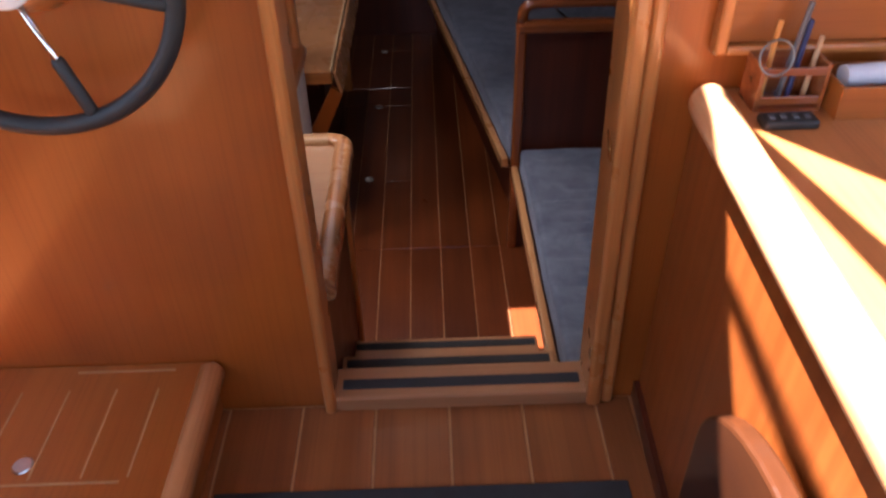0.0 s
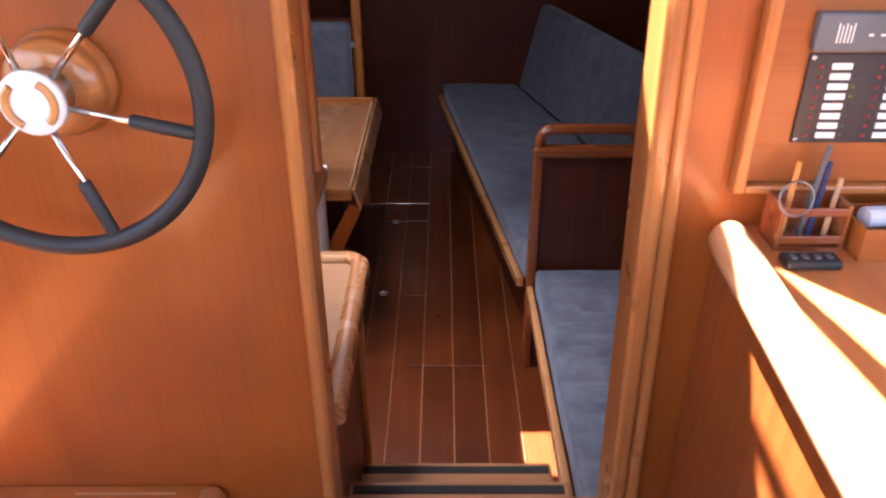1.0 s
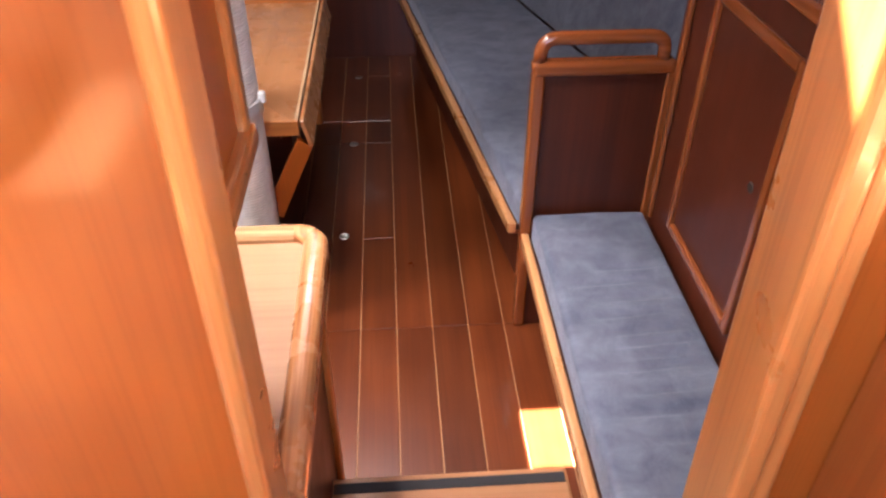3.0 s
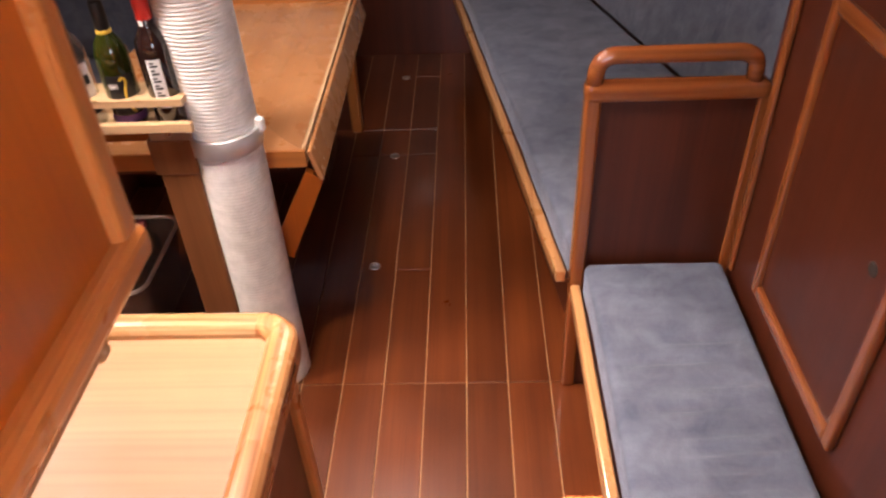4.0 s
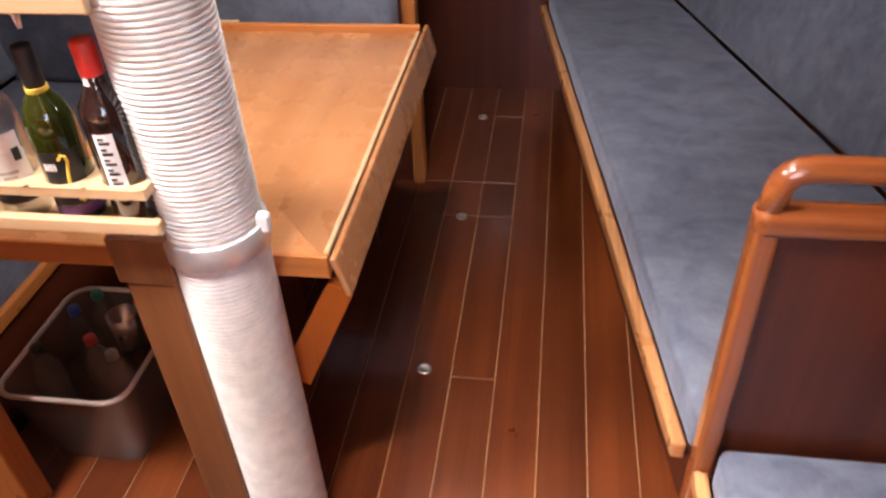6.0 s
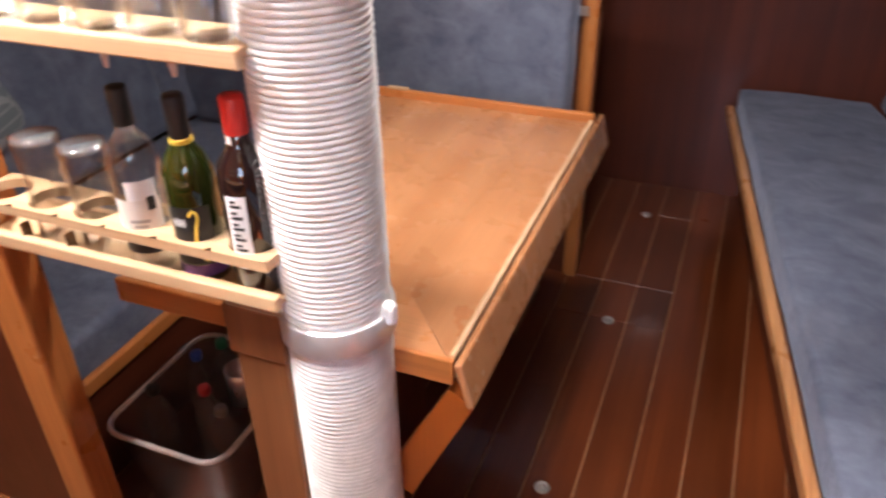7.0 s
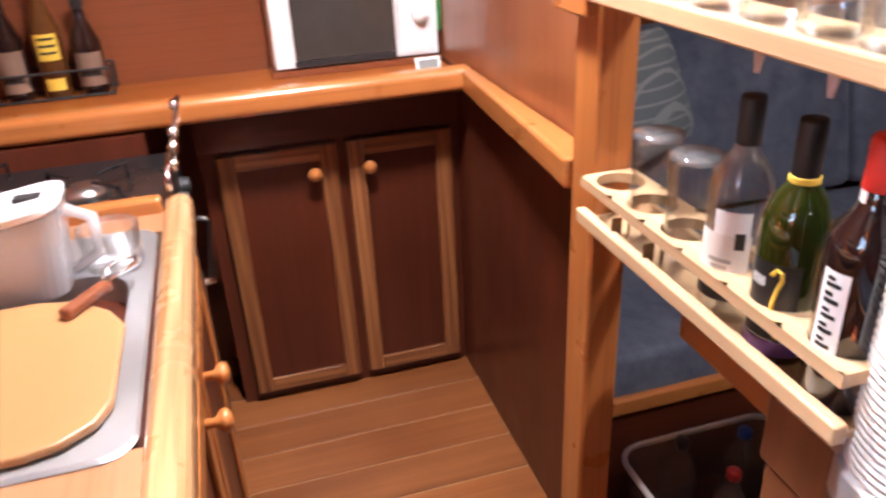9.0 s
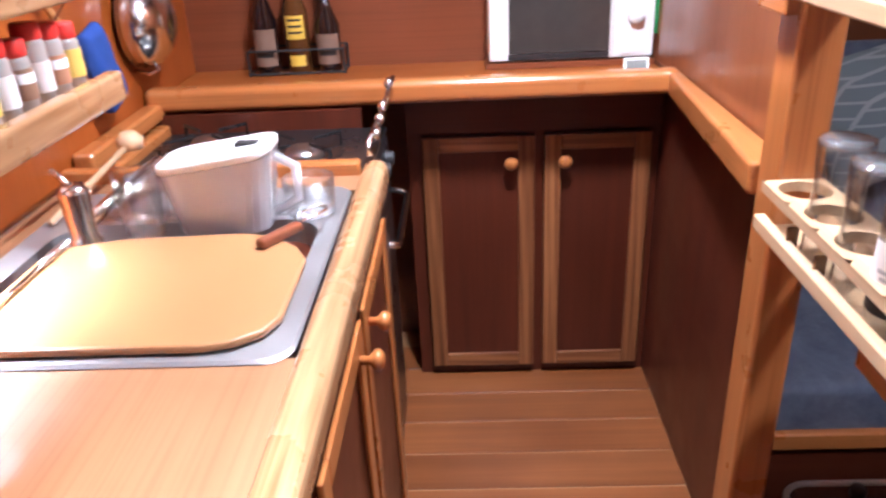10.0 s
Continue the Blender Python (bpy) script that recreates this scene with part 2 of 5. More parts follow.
def glass(name, color=(1, 1, 1), rough=0.02, ior=1.45, milk=0.0):
    """A thin clear wall: it lets light through, mirrors at a slant, and may be milky."""
    m, nt, b = base_mat(name)
    out = nt.nodes["Material Output"]
    nt.nodes.remove(b)
    tr = nt.nodes.new("ShaderNodeBsdfTransparent")
    tr.inputs["Color"].default_value = (*color, 1)
    gl = nt.nodes.new("ShaderNodeBsdfGlossy")
    v, _ = coords(nt, (1, 1, 1))
    n1 = noise_node(nt, v, 30.0, 3, 0.6)
    rr = nt.nodes.new("ShaderNodeMapRange")
    rr.inputs["To Min"].default_value, rr.inputs["To Max"].default_value = rough, rough + 0.06
    link(nt, n1.outputs["Fac"], rr.inputs["Value"])
    link(nt, rr.outputs[0], gl.inputs["Roughness"])
    lw = nt.nodes.new("ShaderNodeLayerWeight")
    lw.inputs["Blend"].default_value = 0.5
    pw = nt.nodes.new("ShaderNodeMath")
    pw.operation, pw.inputs[1].default_value = "POWER", 2.6
    link(nt, lw.outputs["Facing"], pw.inputs[0])
    fr = nt.nodes.new("ShaderNodeMapRange")
    fr.inputs["To Min"].default_value, fr.inputs["To Max"].default_value = 0.05 * (ior - 1) / 0.45, 0.85
    link(nt, pw.outputs[0], fr.inputs["Value"])
    ms = nt.nodes.new("ShaderNodeMixShader")
    base = tr.outputs[0]
    if milk:
        df = nt.nodes.new("ShaderNodeBsdfDiffuse")
        df.inputs["Color"].default_value = (*color, 1)
        tl = nt.nodes.new("ShaderNodeBsdfTranslucent")
        tl.inputs["Color"].default_value = (*color, 1)
        m1, m2 = nt.nodes.new("ShaderNodeMixShader"), nt.nodes.new("ShaderNodeMixShader")
        m1.inputs[0].default_value, m2.inputs[0].default_value = 0.4, milk
        link(nt, df.outputs[0], m1.inputs[1])
        link(nt, tl.outputs[0], m1.inputs[2])
        link(nt, base, m2.inputs[1])
        link(nt, m1.outputs[0], m2.inputs[2])
        base = m2.outputs[0]
    link(nt, fr.outputs[0], ms.inputs[0])
    link(nt, base, ms.inputs[1])
    link(nt, gl.outputs[0], ms.inputs[2])
    link(nt, ms.outputs[0], out.inputs["Surface"])
    return m


PANEL_Z = wood("teak_veneer_upright", (0.46, 0.117, 0.0160), (0.345, 0.078, 0.0105), 2, 0.35, 0.7, 0.36, 0.3, 0.04, 0.36, 0, 0.18)
PANEL_Y = wood("teak_veneer_lengthwise", (0.45, 0.136, 0.024), (0.34, 0.092, 0.015), 1, 0.6, 0.8, 0.34, 0.3, 0.08, 0.25)
PANEL_X = wood("teak_veneer_athwart", (0.45, 0.136, 0.024), (0.34, 0.092, 0.015), 0, 0.6, 0.8, 0.34, 0.3, 0.08, 0.25)
MID_Z = wood("reddish_teak_upright", (0.30, 0.098, 0.034), (0.22, 0.064, 0.022), 2, 0.5, 0.7, 0.34, 0.3, 0.05, 0.2)
MID_Y = wood("reddish_teak_lengthwise", (0.26, 0.080, 0.030), (0.19, 0.052, 0.020), 1, 0.5, 0.7, 0.34, 0.3, 0.05, 0.2)
TRIM_Z = wood("oak_trim_upright", (0.54, 0.200, 0.052), (0.41, 0.132, 0.033), 2, 1.3, 0.9, 0.28, 0.5, 0.08, 0.18, 0.0, 0.34)
TRIM_Y = wood("oak_trim_lengthwise", (0.54, 0.200, 0.052), (0.41, 0.132, 0.033), 1, 1.3, 0.9, 0.28, 0.5, 0.08, 0.18, 0.0, 0.34)
PALE_Y = wood("pale_oak_lengthwise", (0.60, 0.30, 0.125), (0.44, 0.185, 0.066), 1, 1.3, 0.9, 0.28, 0.4, 0.06, 0.2, 0.0, 0.36)
STAIN_Z = wood("stained_oak_upright", (0.36, 0.104, 0.028), (0.24, 0.060, 0.016), 2, 2.0, 1.2, 0.22, 0.8, 0.06, 0.2, 0.0, 0.30)
STAIN_X = wood("stained_oak_athwart", (0.36, 0.104, 0.028), (0.24, 0.060, 0.016), 0, 2.0, 1.2, 0.22, 0.8, 0.06, 0.2, 0.0, 0.30)
STAIN_Y = wood("stained_oak_lengthwise", (0.36, 0.104, 0.028), (0.24, 0.060, 0.016), 1, 2.0, 1.2, 0.22, 0.8, 0.06, 0.2, 0.0, 0.30)
FRAME_Z = wood("brown_oak_upright", (0.36, 0.145, 0.050), (0.15, 0.046, 0.016), 2, 1.9, 1.5, 0.34, 0.3, 0.08, 0.2, 0.35, 0.5)
FRAME_Y = wood("brown_oak_lengthwise", (0.36, 0.145, 0.050), (0.15, 0.046, 0.016), 1, 1.9, 1.5, 0.34, 0.3, 0.08, 0.2, 0.35, 0.5)
TRIM_X = wood("oak_trim_athwart", (0.54, 0.200, 0.052), (0.41, 0.132, 0.033), 0, 1.3, 0.9, 0.28, 0.5, 0.08, 0.18, 0.0, 0.34)
RIM_Y = wood("oak_rim_lengthwise", (0.52, 0.235, 0.095), (0.27, 0.095, 0.032), 1, 2.2, 1.6, 0.26, 0.5, 0.05, 0.15, 0.45, 0.4)
LEG_Z = wood("brown_teak_upright", (0.25, 0.098, 0.038), (0.165, 0.058, 0.021), 2, 1.0, 1.0, 0.32, 0.35, 0.05, 0.25)
RIM_X = wood("ash_rim", (0.48, 0.275, 0.130), (0.27, 0.125, 0.048), 0, 2.6, 1.7, 0.26, 0.5, 0.05, 0.12, 0.3)
MAHOG_Z = wood("mahogany_upright", (0.118, 0.025, 0.010), (0.072, 0.0155, 0.0065), 2, 0.9, 0.9, 0.38, 0.12, 0.08, 0.28)
MAHOG_X = wood("mahogany_athwart", (0.115, 0.026, 0.010), (0.072, 0.0155, 0.0065), 0, 0.9, 0.9, 0.38, 0.12, 0.08, 0.28)
MAHOG_Y = wood("mahogany_lengthwise", (0.115, 0.026, 0.010), (0.072, 0.0155, 0.0065), 1, 0.9, 0.9, 0.38, 0.12, 0.08, 0.28)
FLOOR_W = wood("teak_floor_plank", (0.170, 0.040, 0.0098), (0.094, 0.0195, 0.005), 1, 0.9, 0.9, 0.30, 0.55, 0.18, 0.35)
# lighter plank tone than FLOOR_W, laid in galley and pilothouse
FLOOR_LIGHTER_W = wood("lighter_floor_plank", (0.32, 0.112, 0.034), (0.20, 0.062, 0.018), 1, 0.9, 0.9, 0.32, 0.45, 0.10, 0.3)
TREAD_W = wood("worn_step_wood", (0.46, 0.215, 0.095), (0.36, 0.15, 0.06), 0, 0.9, 0.9, 0.58, 0.02, 0.06, 0.25)
PINE_X = wood("pale_pine_athwart", (0.66, 0.465, 0.275), (0.53, 0.325, 0.165), 0, 0.8, 0.9, 0.35, 0.3, 0.05, 0.1, 0.2)
PINE_Z = wood("pale_pine_upright", (0.68, 0.37, 0.14), (0.52, 0.24, 0.075), 2, 0.8, 1.0, 0.35, 0.3, 0.06, 0.12, 0.25)
TABLE_W = wood("table_veneer", (0.52, 0.245, 0.105), (0.40, 0.165, 0.062), 0, 0.4, 0.8, 0.26, 0.5, 0.05, 0.28)
COUNTER_W = wood("counter_wood", (0.37, 0.182, 0.082), (0.28, 0.126, 0.053), 0, 0.7, 0.8, 0.46, 0.12, 0.06, 0.18)
CAULK = plain("pale_seam_caulk", (0.40, 0.205, 0.09), 0.6)
HOLE_SHADE = plain("hole_shade_dark", (0.03, 0.018, 0.012), 0.8)
BLUE = velour("blue_grey_velour", (0.084, 0.096, 0.133), (0.183, 0.197, 0.243))
BLACK_RUBBER = plain("black_rubber", (0.018, 0.017, 0.017), 0.55, bumpy=0.0004)
BLACK_STRIP = plain("black_grit_strip", (0.02, 0.018, 0.02), 0.9, bumpy=0.001, scale=60)
CHROME = plain("polished_steel", (0.72, 0.71, 0.69), 0.16, 1.0, 0.08)
STEEL = plain("brushed_steel", (0.62, 0.61, 0.59), 0.3, 1.0, 0.1, 20)
SINK_STEEL = plain("satin_sink_steel", (0.46, 0.455, 0.45), 0.42, 0.85, 0.06, 12)
WHITE_ENAMEL = plain("white_enamel", (0.78, 0.77, 0.74), 0.3, 0, 0.03)
ROPE = plain("white_rope", (0.66, 0.635, 0.60), 0.9, 0, 0.14, 30, 0.002)
CEIL = plain("white_headliner", (0.7, 0.67, 0.6), 0.7, 0, 0.05, 5, 0.001)


# ---- structure ----
def planks(parent, x0, x1, w, ys, z, material, name="plank", seam=0.003):
    """Planks along y, each a piece of its own; ys gives the breaks of each row."""
    cache = {}
    x, i = x0, 0
    while x < x1 - 1e-6:
        xe = min(x + w, x1)
        br = ys(i, x)
        for a, b in zip(br, br[1:]):
            size = (round(xe - x - seam, 4), round(b - a - seam, 4))
            if size[0] < 0.01 or size[1] < 0.01:
                continue
            if size not in cache:
                t = bx((-size[0] / 2, -size[1] / 2, -0.012), (size[0] / 2, size[1] / 2, 0), 0.0012, 1)
                me = bpy.data.meshes.new(name)
                t.to_mesh(me)
                t.free()
                me.materials.append(material)
                cache[size] = me
            ob = new(name, cache[size])
            ob.parent = parent
            ob.location = Vector(((x + xe) / 2, (a + b) / 2, z)) - parent.location
        x, i = xe, i + 1


W = 0.115
floor = tagged(part("floor", bx((-2.1, -1.21, -0.06), (1.3, 2.3, -0.004)), CAULK, None), "varnished teak saloon sole with pale seams", "floor", kind="structure")
pilot_floor = tagged(part("pilothouse_floor", bx((-1.35, -3.3, 0.44), (1.35, -1.262, 0.556)), CAULK, None), "varnished teak pilothouse sole with pale seams", "floor", kind="structure")

# bulkhead between pilothouse and saloon, with the doorway through it
BY0, BY1 = -1.26, -1.21
wall_aft_port = tagged(part("wall_bulkhead_port", bx((-2.1, BY0, 0.0), (-0.134, BY1, 2.5)), PANEL_Z), "varnished orange-brown teak bulkhead beside the doorway", "wall", kind="structure")
wall_aft_star = tagged(part("wall_bulkhead_starboard", bx((0.410, BY0, 0.0), (1.35, BY1, 2.5)), PANEL_Z), "varnished orange-brown teak bulkhead beside the doorway", "wall", kind="structure")

door_frame = thing("door_frame", (0.14, -1.26, 0.6), "light oak door frame with rounded worn edges", "door frame", kind="structure")
part("jamb", bx((-0.149, -1.292, 0.558), (-0.1245, -1.205, 2.497), 0.010, 3), TRIM_Z, door_frame)
# the starboard jamb leans a little inwards towards its head
for x0, x1, y0, mat in ((0.394, 0.4245, -1.292, TRIM_Z), (0.425, 0.451, -1.284, TRIM_Z)):
    jb = bx((x0, y0, 0.558), (x1, -1.19, 2.497), 0.009, 3)
    for v in jb.verts:
        v.co.x -= 0.022 * (v.co.z - 0.6)
    part("jamb", jb, mat, door_frame)

# outer walls; the unseen pilothouse window openings are added to admit sky light
WALLS = [
    ("wall_port", (-2.12, -1.21, -0.06), (-2.06, 2.3, 2.2)), ("wall_starboard", (1.30, -1.21, -0.06), (1.36, 2.3, 2.2)),
    ("wall_forward", (-2.16, 2.18, -0.06), (1.36, 2.3, 2.2)),
    ("wall_pilothouse_port_low", (-1.41, -3.3, 0.44), (-1.35, -1.21, 1.45)), ("wall_pilothouse_starboard_low", (1.35, -3.3, 0.44), (1.41, -1.21, 1.45)),
    ("wall_pilothouse_port_head", (-1.41, -3.3, 2.15), (-1.35, -1.21, 2.5)), ("wall_pilothouse_starboard_head", (1.35, -3.3, 2.15), (1.41, -1.21, 2.5)),
    ("wall_pilothouse_aft_low", (-1.41, -3.36, 0.44), (1.41, -3.3, 1.3)), ("wall_pilothouse_aft_head", (-1.41, -3.36, 2.25), (1.41, -3.3, 2.5)),
]
for nm, lo, hi in WALLS:
    tagged(part(nm, bx(lo, hi), MAHOG_Z if nm == "wall_forward" else (MID_Y if nm == "wall_port" else PANEL_Y)), "varnished wooden boat wall", "wall", kind="structure")
for nm, y in (("wall_pilothouse_pillar_a", -2.3), ("wall_pilothouse_pillar_b", -3.3), ("wall_pilothouse_pillar_c", -1.34)):
    for sx in (-1.38, 1.38):
        tagged(part(nm, bx((sx - 0.03, y, 1.45), (sx + 0.03, y + 0.08, 2.15), 0.008), TRIM_Z), "unseen wooden pillar between added window openings", "wall", kind="structure")
# unseen pilothouse roof; a made-up slot with slanted edges throws sun on the chart table
def roof_piece(nm, pts, z0=2.5, z1=2.53):
    tagged(part(nm, slab(pts, z0, z1), CEIL), "unseen white piece of the pilothouse roof cut to shape the sun", "ceiling", kind="structure")


LX0, LX1 = -0.30, 0.46
roof_piece("ceiling_pilothouse_port", [(-1.41, -3.36), (LX0, -3.36), (LX0, -1.21), (-1.41, -1.21)])
roof_piece("ceiling_pilothouse_starboard", [(LX1, -3.36), (1.41, -3.36), (1.41, -1.21), (LX1, -1.21)])
roof_piece("ceiling_pilothouse_aft", [(LX0, -3.36), (LX1, -3.36), (LX1, -2.06), (LX0, -2.06)])
roof_piece("ceiling_pilothouse_edge", [(0.040, -1.36), (0.06, -1.29), (LX1, -1.29), (LX1, -1.80), (0.18, -1.545)])
roof_piece("ceiling_pilothouse_bar", [(LX0, -2.06), (-0.25, -2.06), (-0.20, -1.85), (-0.12, -1.69), (-0.06, -1.545), (-0.022, -1.48), (0.002, -1.40), (0.018, -1.29), (LX0, -1.29)])
# the gap between these two lets a sun streak onto the starboard jamb
roof_piece("ceiling_pilothouse_corner", [(LX0, -1.29), (-0.06, -1.29), (-0.03, -1.21), (LX0, -1.21)])
roof_piece("ceiling_pilothouse_lip", [(0.10, -1.29), (LX1, -1.29), (LX1, -1.21), (0.14, -1.21)])
# strips added across the slot to cast shade on front board and desk
roof_piece("ceiling_pilothouse_mullion", [(-0.058, -1.55), (-0.052, -1.54), (-0.080, -2.06), (-0.092, -2.06)])
roof_piece("ceiling_pilothouse_strut", [(0.040, -1.36), (0.052, -1.375), (0.112, -1.69), (0.140, -2.06), (0.11, -2.06), (0.084, -1.75)])
# unseen saloon ceiling; its small open hatch is placed to drop sun beside the bench
SHX0, SHX1, SHY0, SHY1 = -0.442, -0.272, -0.570, -0.375
for nm, lo, hi in (("ceiling_saloon_aft", (-2.16, -1.21, 2.0), (1.36, SHY0, 2.03)), ("ceiling_saloon_forward", (-2.16, SHY1, 2.0), (1.36, 2.3, 2.03)),
                   ("ceiling_saloon_port", (-2.16, SHY0, 2.0), (SHX0, SHY1, 2.03)), ("ceiling_saloon_starboard", (SHX1, SHY0, 2.0), (1.36, SHY1, 2.03))):
    tagged(part(nm, bx(lo, hi), CEIL), "white saloon headliner", "ceiling", kind="structure")


# ---- pilothouse ----
def steps():
    s = thing("companionway_steps", (0.14, -0.95, 0.0), "three wooden companionway steps with black anti-slip strips", "steps")
    for x0, x1, y0, y1, z, sx0, sx1, sy in ((-0.150, 0.430, -1.284, -1.195, 0.600, -0.112, 0.384, -1.246), (-0.160, 0.385, -1.205, -0.968, 0.405, -0.140, 0.371, -0.998),
                                            (-0.160, 0.385, -0.972, -0.715, 0.212, -0.148, 0.377, -0.745)):
        t = part("tread", bx((x0, y0, z - 0.042), (x1, y1, z), 0.008, 3), TREAD_W, s)
        part("anti_slip_strip", bx((sx0, sy - 0.014, z - 0.002), (sx1, sy + 0.014, z + 0.0025), 0.002, 1), BLACK_STRIP, t, "black gritty strip")
    part("riser", bx((-0.155, -0.985, 0.0), (0.385, -0.967, 0.363)), PANEL_X, s)
    part("riser", bx((-0.155, -0.735, 0.0), (0.385, -0.722, 0.170)), PANEL_X, s)
    part("riser", bx((-0.155, -1.262, 0.0), (0.43, -1.21, 0.558)), PANEL_X, s)


def steering_wheel():
    C = Vector((-0.450, -1.352, 1.493))
    w = thing("steering_wheel", (C.x, -1.26, C.z), "black-rimmed steering wheel with six chrome spokes on a bulkhead", "steering wheel")
    part("rim", tube([C + Vector((0.216 * math.cos(a), 0, 0.216 * math.sin(a))) for a in np.linspace(0, 2 * math.pi, 72, endpoint=False)], 0.0135, 12, closed=True), BLACK_RUBBER, w, smooth=True)
    turn = pose(0, 0, 0, 90)
    part("boss", lathe([(0.001, 0.0), (0.072, 0.0), (0.075, 0.012), (0.070, 0.022), (0.066, 0.03), (0.070, 0.038), (0.064, 0.05), (0.05, 0.056), (0.001, 0.056)], (C.x, -1.26, C.z), 40, turn), TRIM_X, w, "turned oak boss", True)
    hub = part("hub", lathe([(0.001, 0.0), (0.034, 0.0), (0.034, 0.044), (0.030, 0.048), (0.001, 0.048)], (C.x, -1.314, C.z), 32, turn), STEEL, w, smooth=True)
    part("hub_cap", lathe([(0.001, 0.004), (0.020, 0.004), (0.041, 0.002), (0.043, 0.0), (0.043, -0.008), (0.001, -0.008)], (C.x, -1.366, C.z), 40, turn), WHITE_ENAMEL, hub, "cream hub cap", True)
    t = bmesh.new()
    for a0, a1 in ((-50, 60), (130, 240)):
        tube(arc((C.x, -1.3705, C.z), 0.031, a0, a1, 16), 0.0055, 6, t)
    part("hub_badge", t, plain("badge_orange", (0.55, 0.23, 0.06), 0.4), hub, "orange badge arcs on the cap")
    for k in range(6):
        a = radians(-13 + 60 * k)
        d = Vector((math.cos(a), 0, math.sin(a)))
        p0, p1 = C + d * 0.03 + Vector((0, -0.004, 0)), C + d * 0.209
        sp = part("spoke", tube([p0, p1], 0.0048, 8), CHROME, w, smooth=True)
        q = p0.lerp(p1, 0.5)
        part("grip", tube([q, q.lerp(p1, 0.06), q.lerp(p1, 0.9), p1], [0.0075, 0.0098, 0.0098, 0.009], 10), BLACK_RUBBER, sp, smooth=True)


def helm_bench():
    b = thing("helm_bench", (-0.8, -1.7, 0.556), "low varnished teak bench with a rounded edge rail", "bench")
    part("body", bx((-1.34, -2.3, 0.556), (-0.366, -1.262, 0.690)), PANEL_Y, b)
    part("edge_rail", tube([(-0.362, -2.3, 0.684), (-0.362, -1.275, 0.684), (-0.362, -1.266, 0.680)], [0.025, 0.025, 0.016], 16), PALE_Y, b, smooth=True)
    t = part("top", bx((-1.34, -2.3, 0.690), (-0.366, -1.262, 0.699), 0.002), PANEL_Y, b)
    for x in (-0.53, -0.45, -0.62, -0.71):
        part("seam", bx((x - 0.0018, -1.53, 0.698), (x + 0.0018, -1.33, 0.7002)), CAULK, t)
    for y, x0, x1 in ((-1.252 - 0.03, -0.62, -0.43), (-1.54, -0.9, -0.462)):
        part("seam", bx((x0, y - 0.0022, 0.698), (x1, y + 0.0022, 0.7006)), CAULK, t)
    part("hatch_catch", lathe([(0.001, 0.003), (0.016, 0.003), (0.018, 0.0), (0.0, 0.0)], (-0.64, -1.50, 0.6995), 20), STEEL, t, "small round steel catch")


def chart_table():
    c = thing("chart_table", (0.9, -1.75, 0.556), "teak chart table with a thick rounded oak edge rail", "chart table")
    cx = lambda y: 0.508 + 0.047 * (y + 1.262)
    part("top", slab([(cx(-2.25) - 0.008, -2.25), (1.345, -2.25), (1.345, -1.262), (cx(-1.262) - 0.008, -1.262)], 1.238, 1.262), wood("chart_table_veneer", (0.50, 0.195, 0.062), (0.40, 0.140, 0.042), 1, 0.6, 0.8, 0.34, 0.3, 0.06, 0.25), c)
    part("front_board", slab([(cx(-2.25), -2.25), (cx(-2.25) + 0.02, -2.25), (cx(-1.262) + 0.02, -1.262), (cx(-1.262), -1.262)], 0.558, 1.238), wood("oak_front_board", (0.33, 0.088, 0.017), (0.22, 0.050, 0.0095), 2, 1.0, 1.1, 0.34, 0.3, 0.05, 0.2, 0.3), c, "light oak front board with upright grain")
    part("edge_rail", tube([(cx(-2.25), -2.25, 1.264), (cx(-1.33), -1.33, 1.264), (cx(-1.308), -1.308, 1.264), (cx(-1.30), -1.30, 1.264)], [0.031, 0.031, 0.029, 0.022], 20), wood("pale_oak_rail", (0.62, 0.33, 0.16), (0.48, 0.21, 0.085), 1, 1.2, 1.1, 0.28, 0.45, 0.05, 0.15, 0.3), c, "rounded oak edge rail", True)
    part("foot_strip", slab([(cx(-2.25) - 0.012, -2.25), (cx(-2.25), -2.25), (cx(-1.262), -1.262), (cx(-1.262) - 0.012, -1.262)], 0.557, 0.60), MAHOG_Y, c)


def helm_seat():
    s = thing("stool", (0.45, -1.95, 0.556), "rounded brown wooden stool side beside the chart table, toned dark for shadow", "stool")
    pts = [(0.0, 0.0)] + [(0.0 + 0.22 * (1 - math.cos(a)), 0.40 + 0.14 * math.sin(a)) for a in np.linspace(0, math.pi / 2, 10)] + [(0.5, 0.54), (0.5, 0.0)]
    t = bmesh.new()
    f = t.faces.new([t.verts.new((0.435, -1.68 - u, 0.557 + v)) for u, v in pts])
    r = bmesh.ops.extrude_face_region(t, geom=[f])
    bmesh.ops.translate(t, vec=(0.03, 0, 0), verts=[v for v in r["geom"] if isinstance(v, bmesh.types.BMVert)])
    bmesh.ops.bevel(t, geom=list(t.edges), offset=0.006, segments=2, profile=0.5, affect="EDGES")
    # brown wood darkened in its colour to stand for the shadow on it
    part("side_board", t, wood("brown_board_shade_toned", (0.070, 0.022, 0.008), (0.040, 0.012, 0.005), 1, 0.9, 0.9, 0.3, 0.4), s)


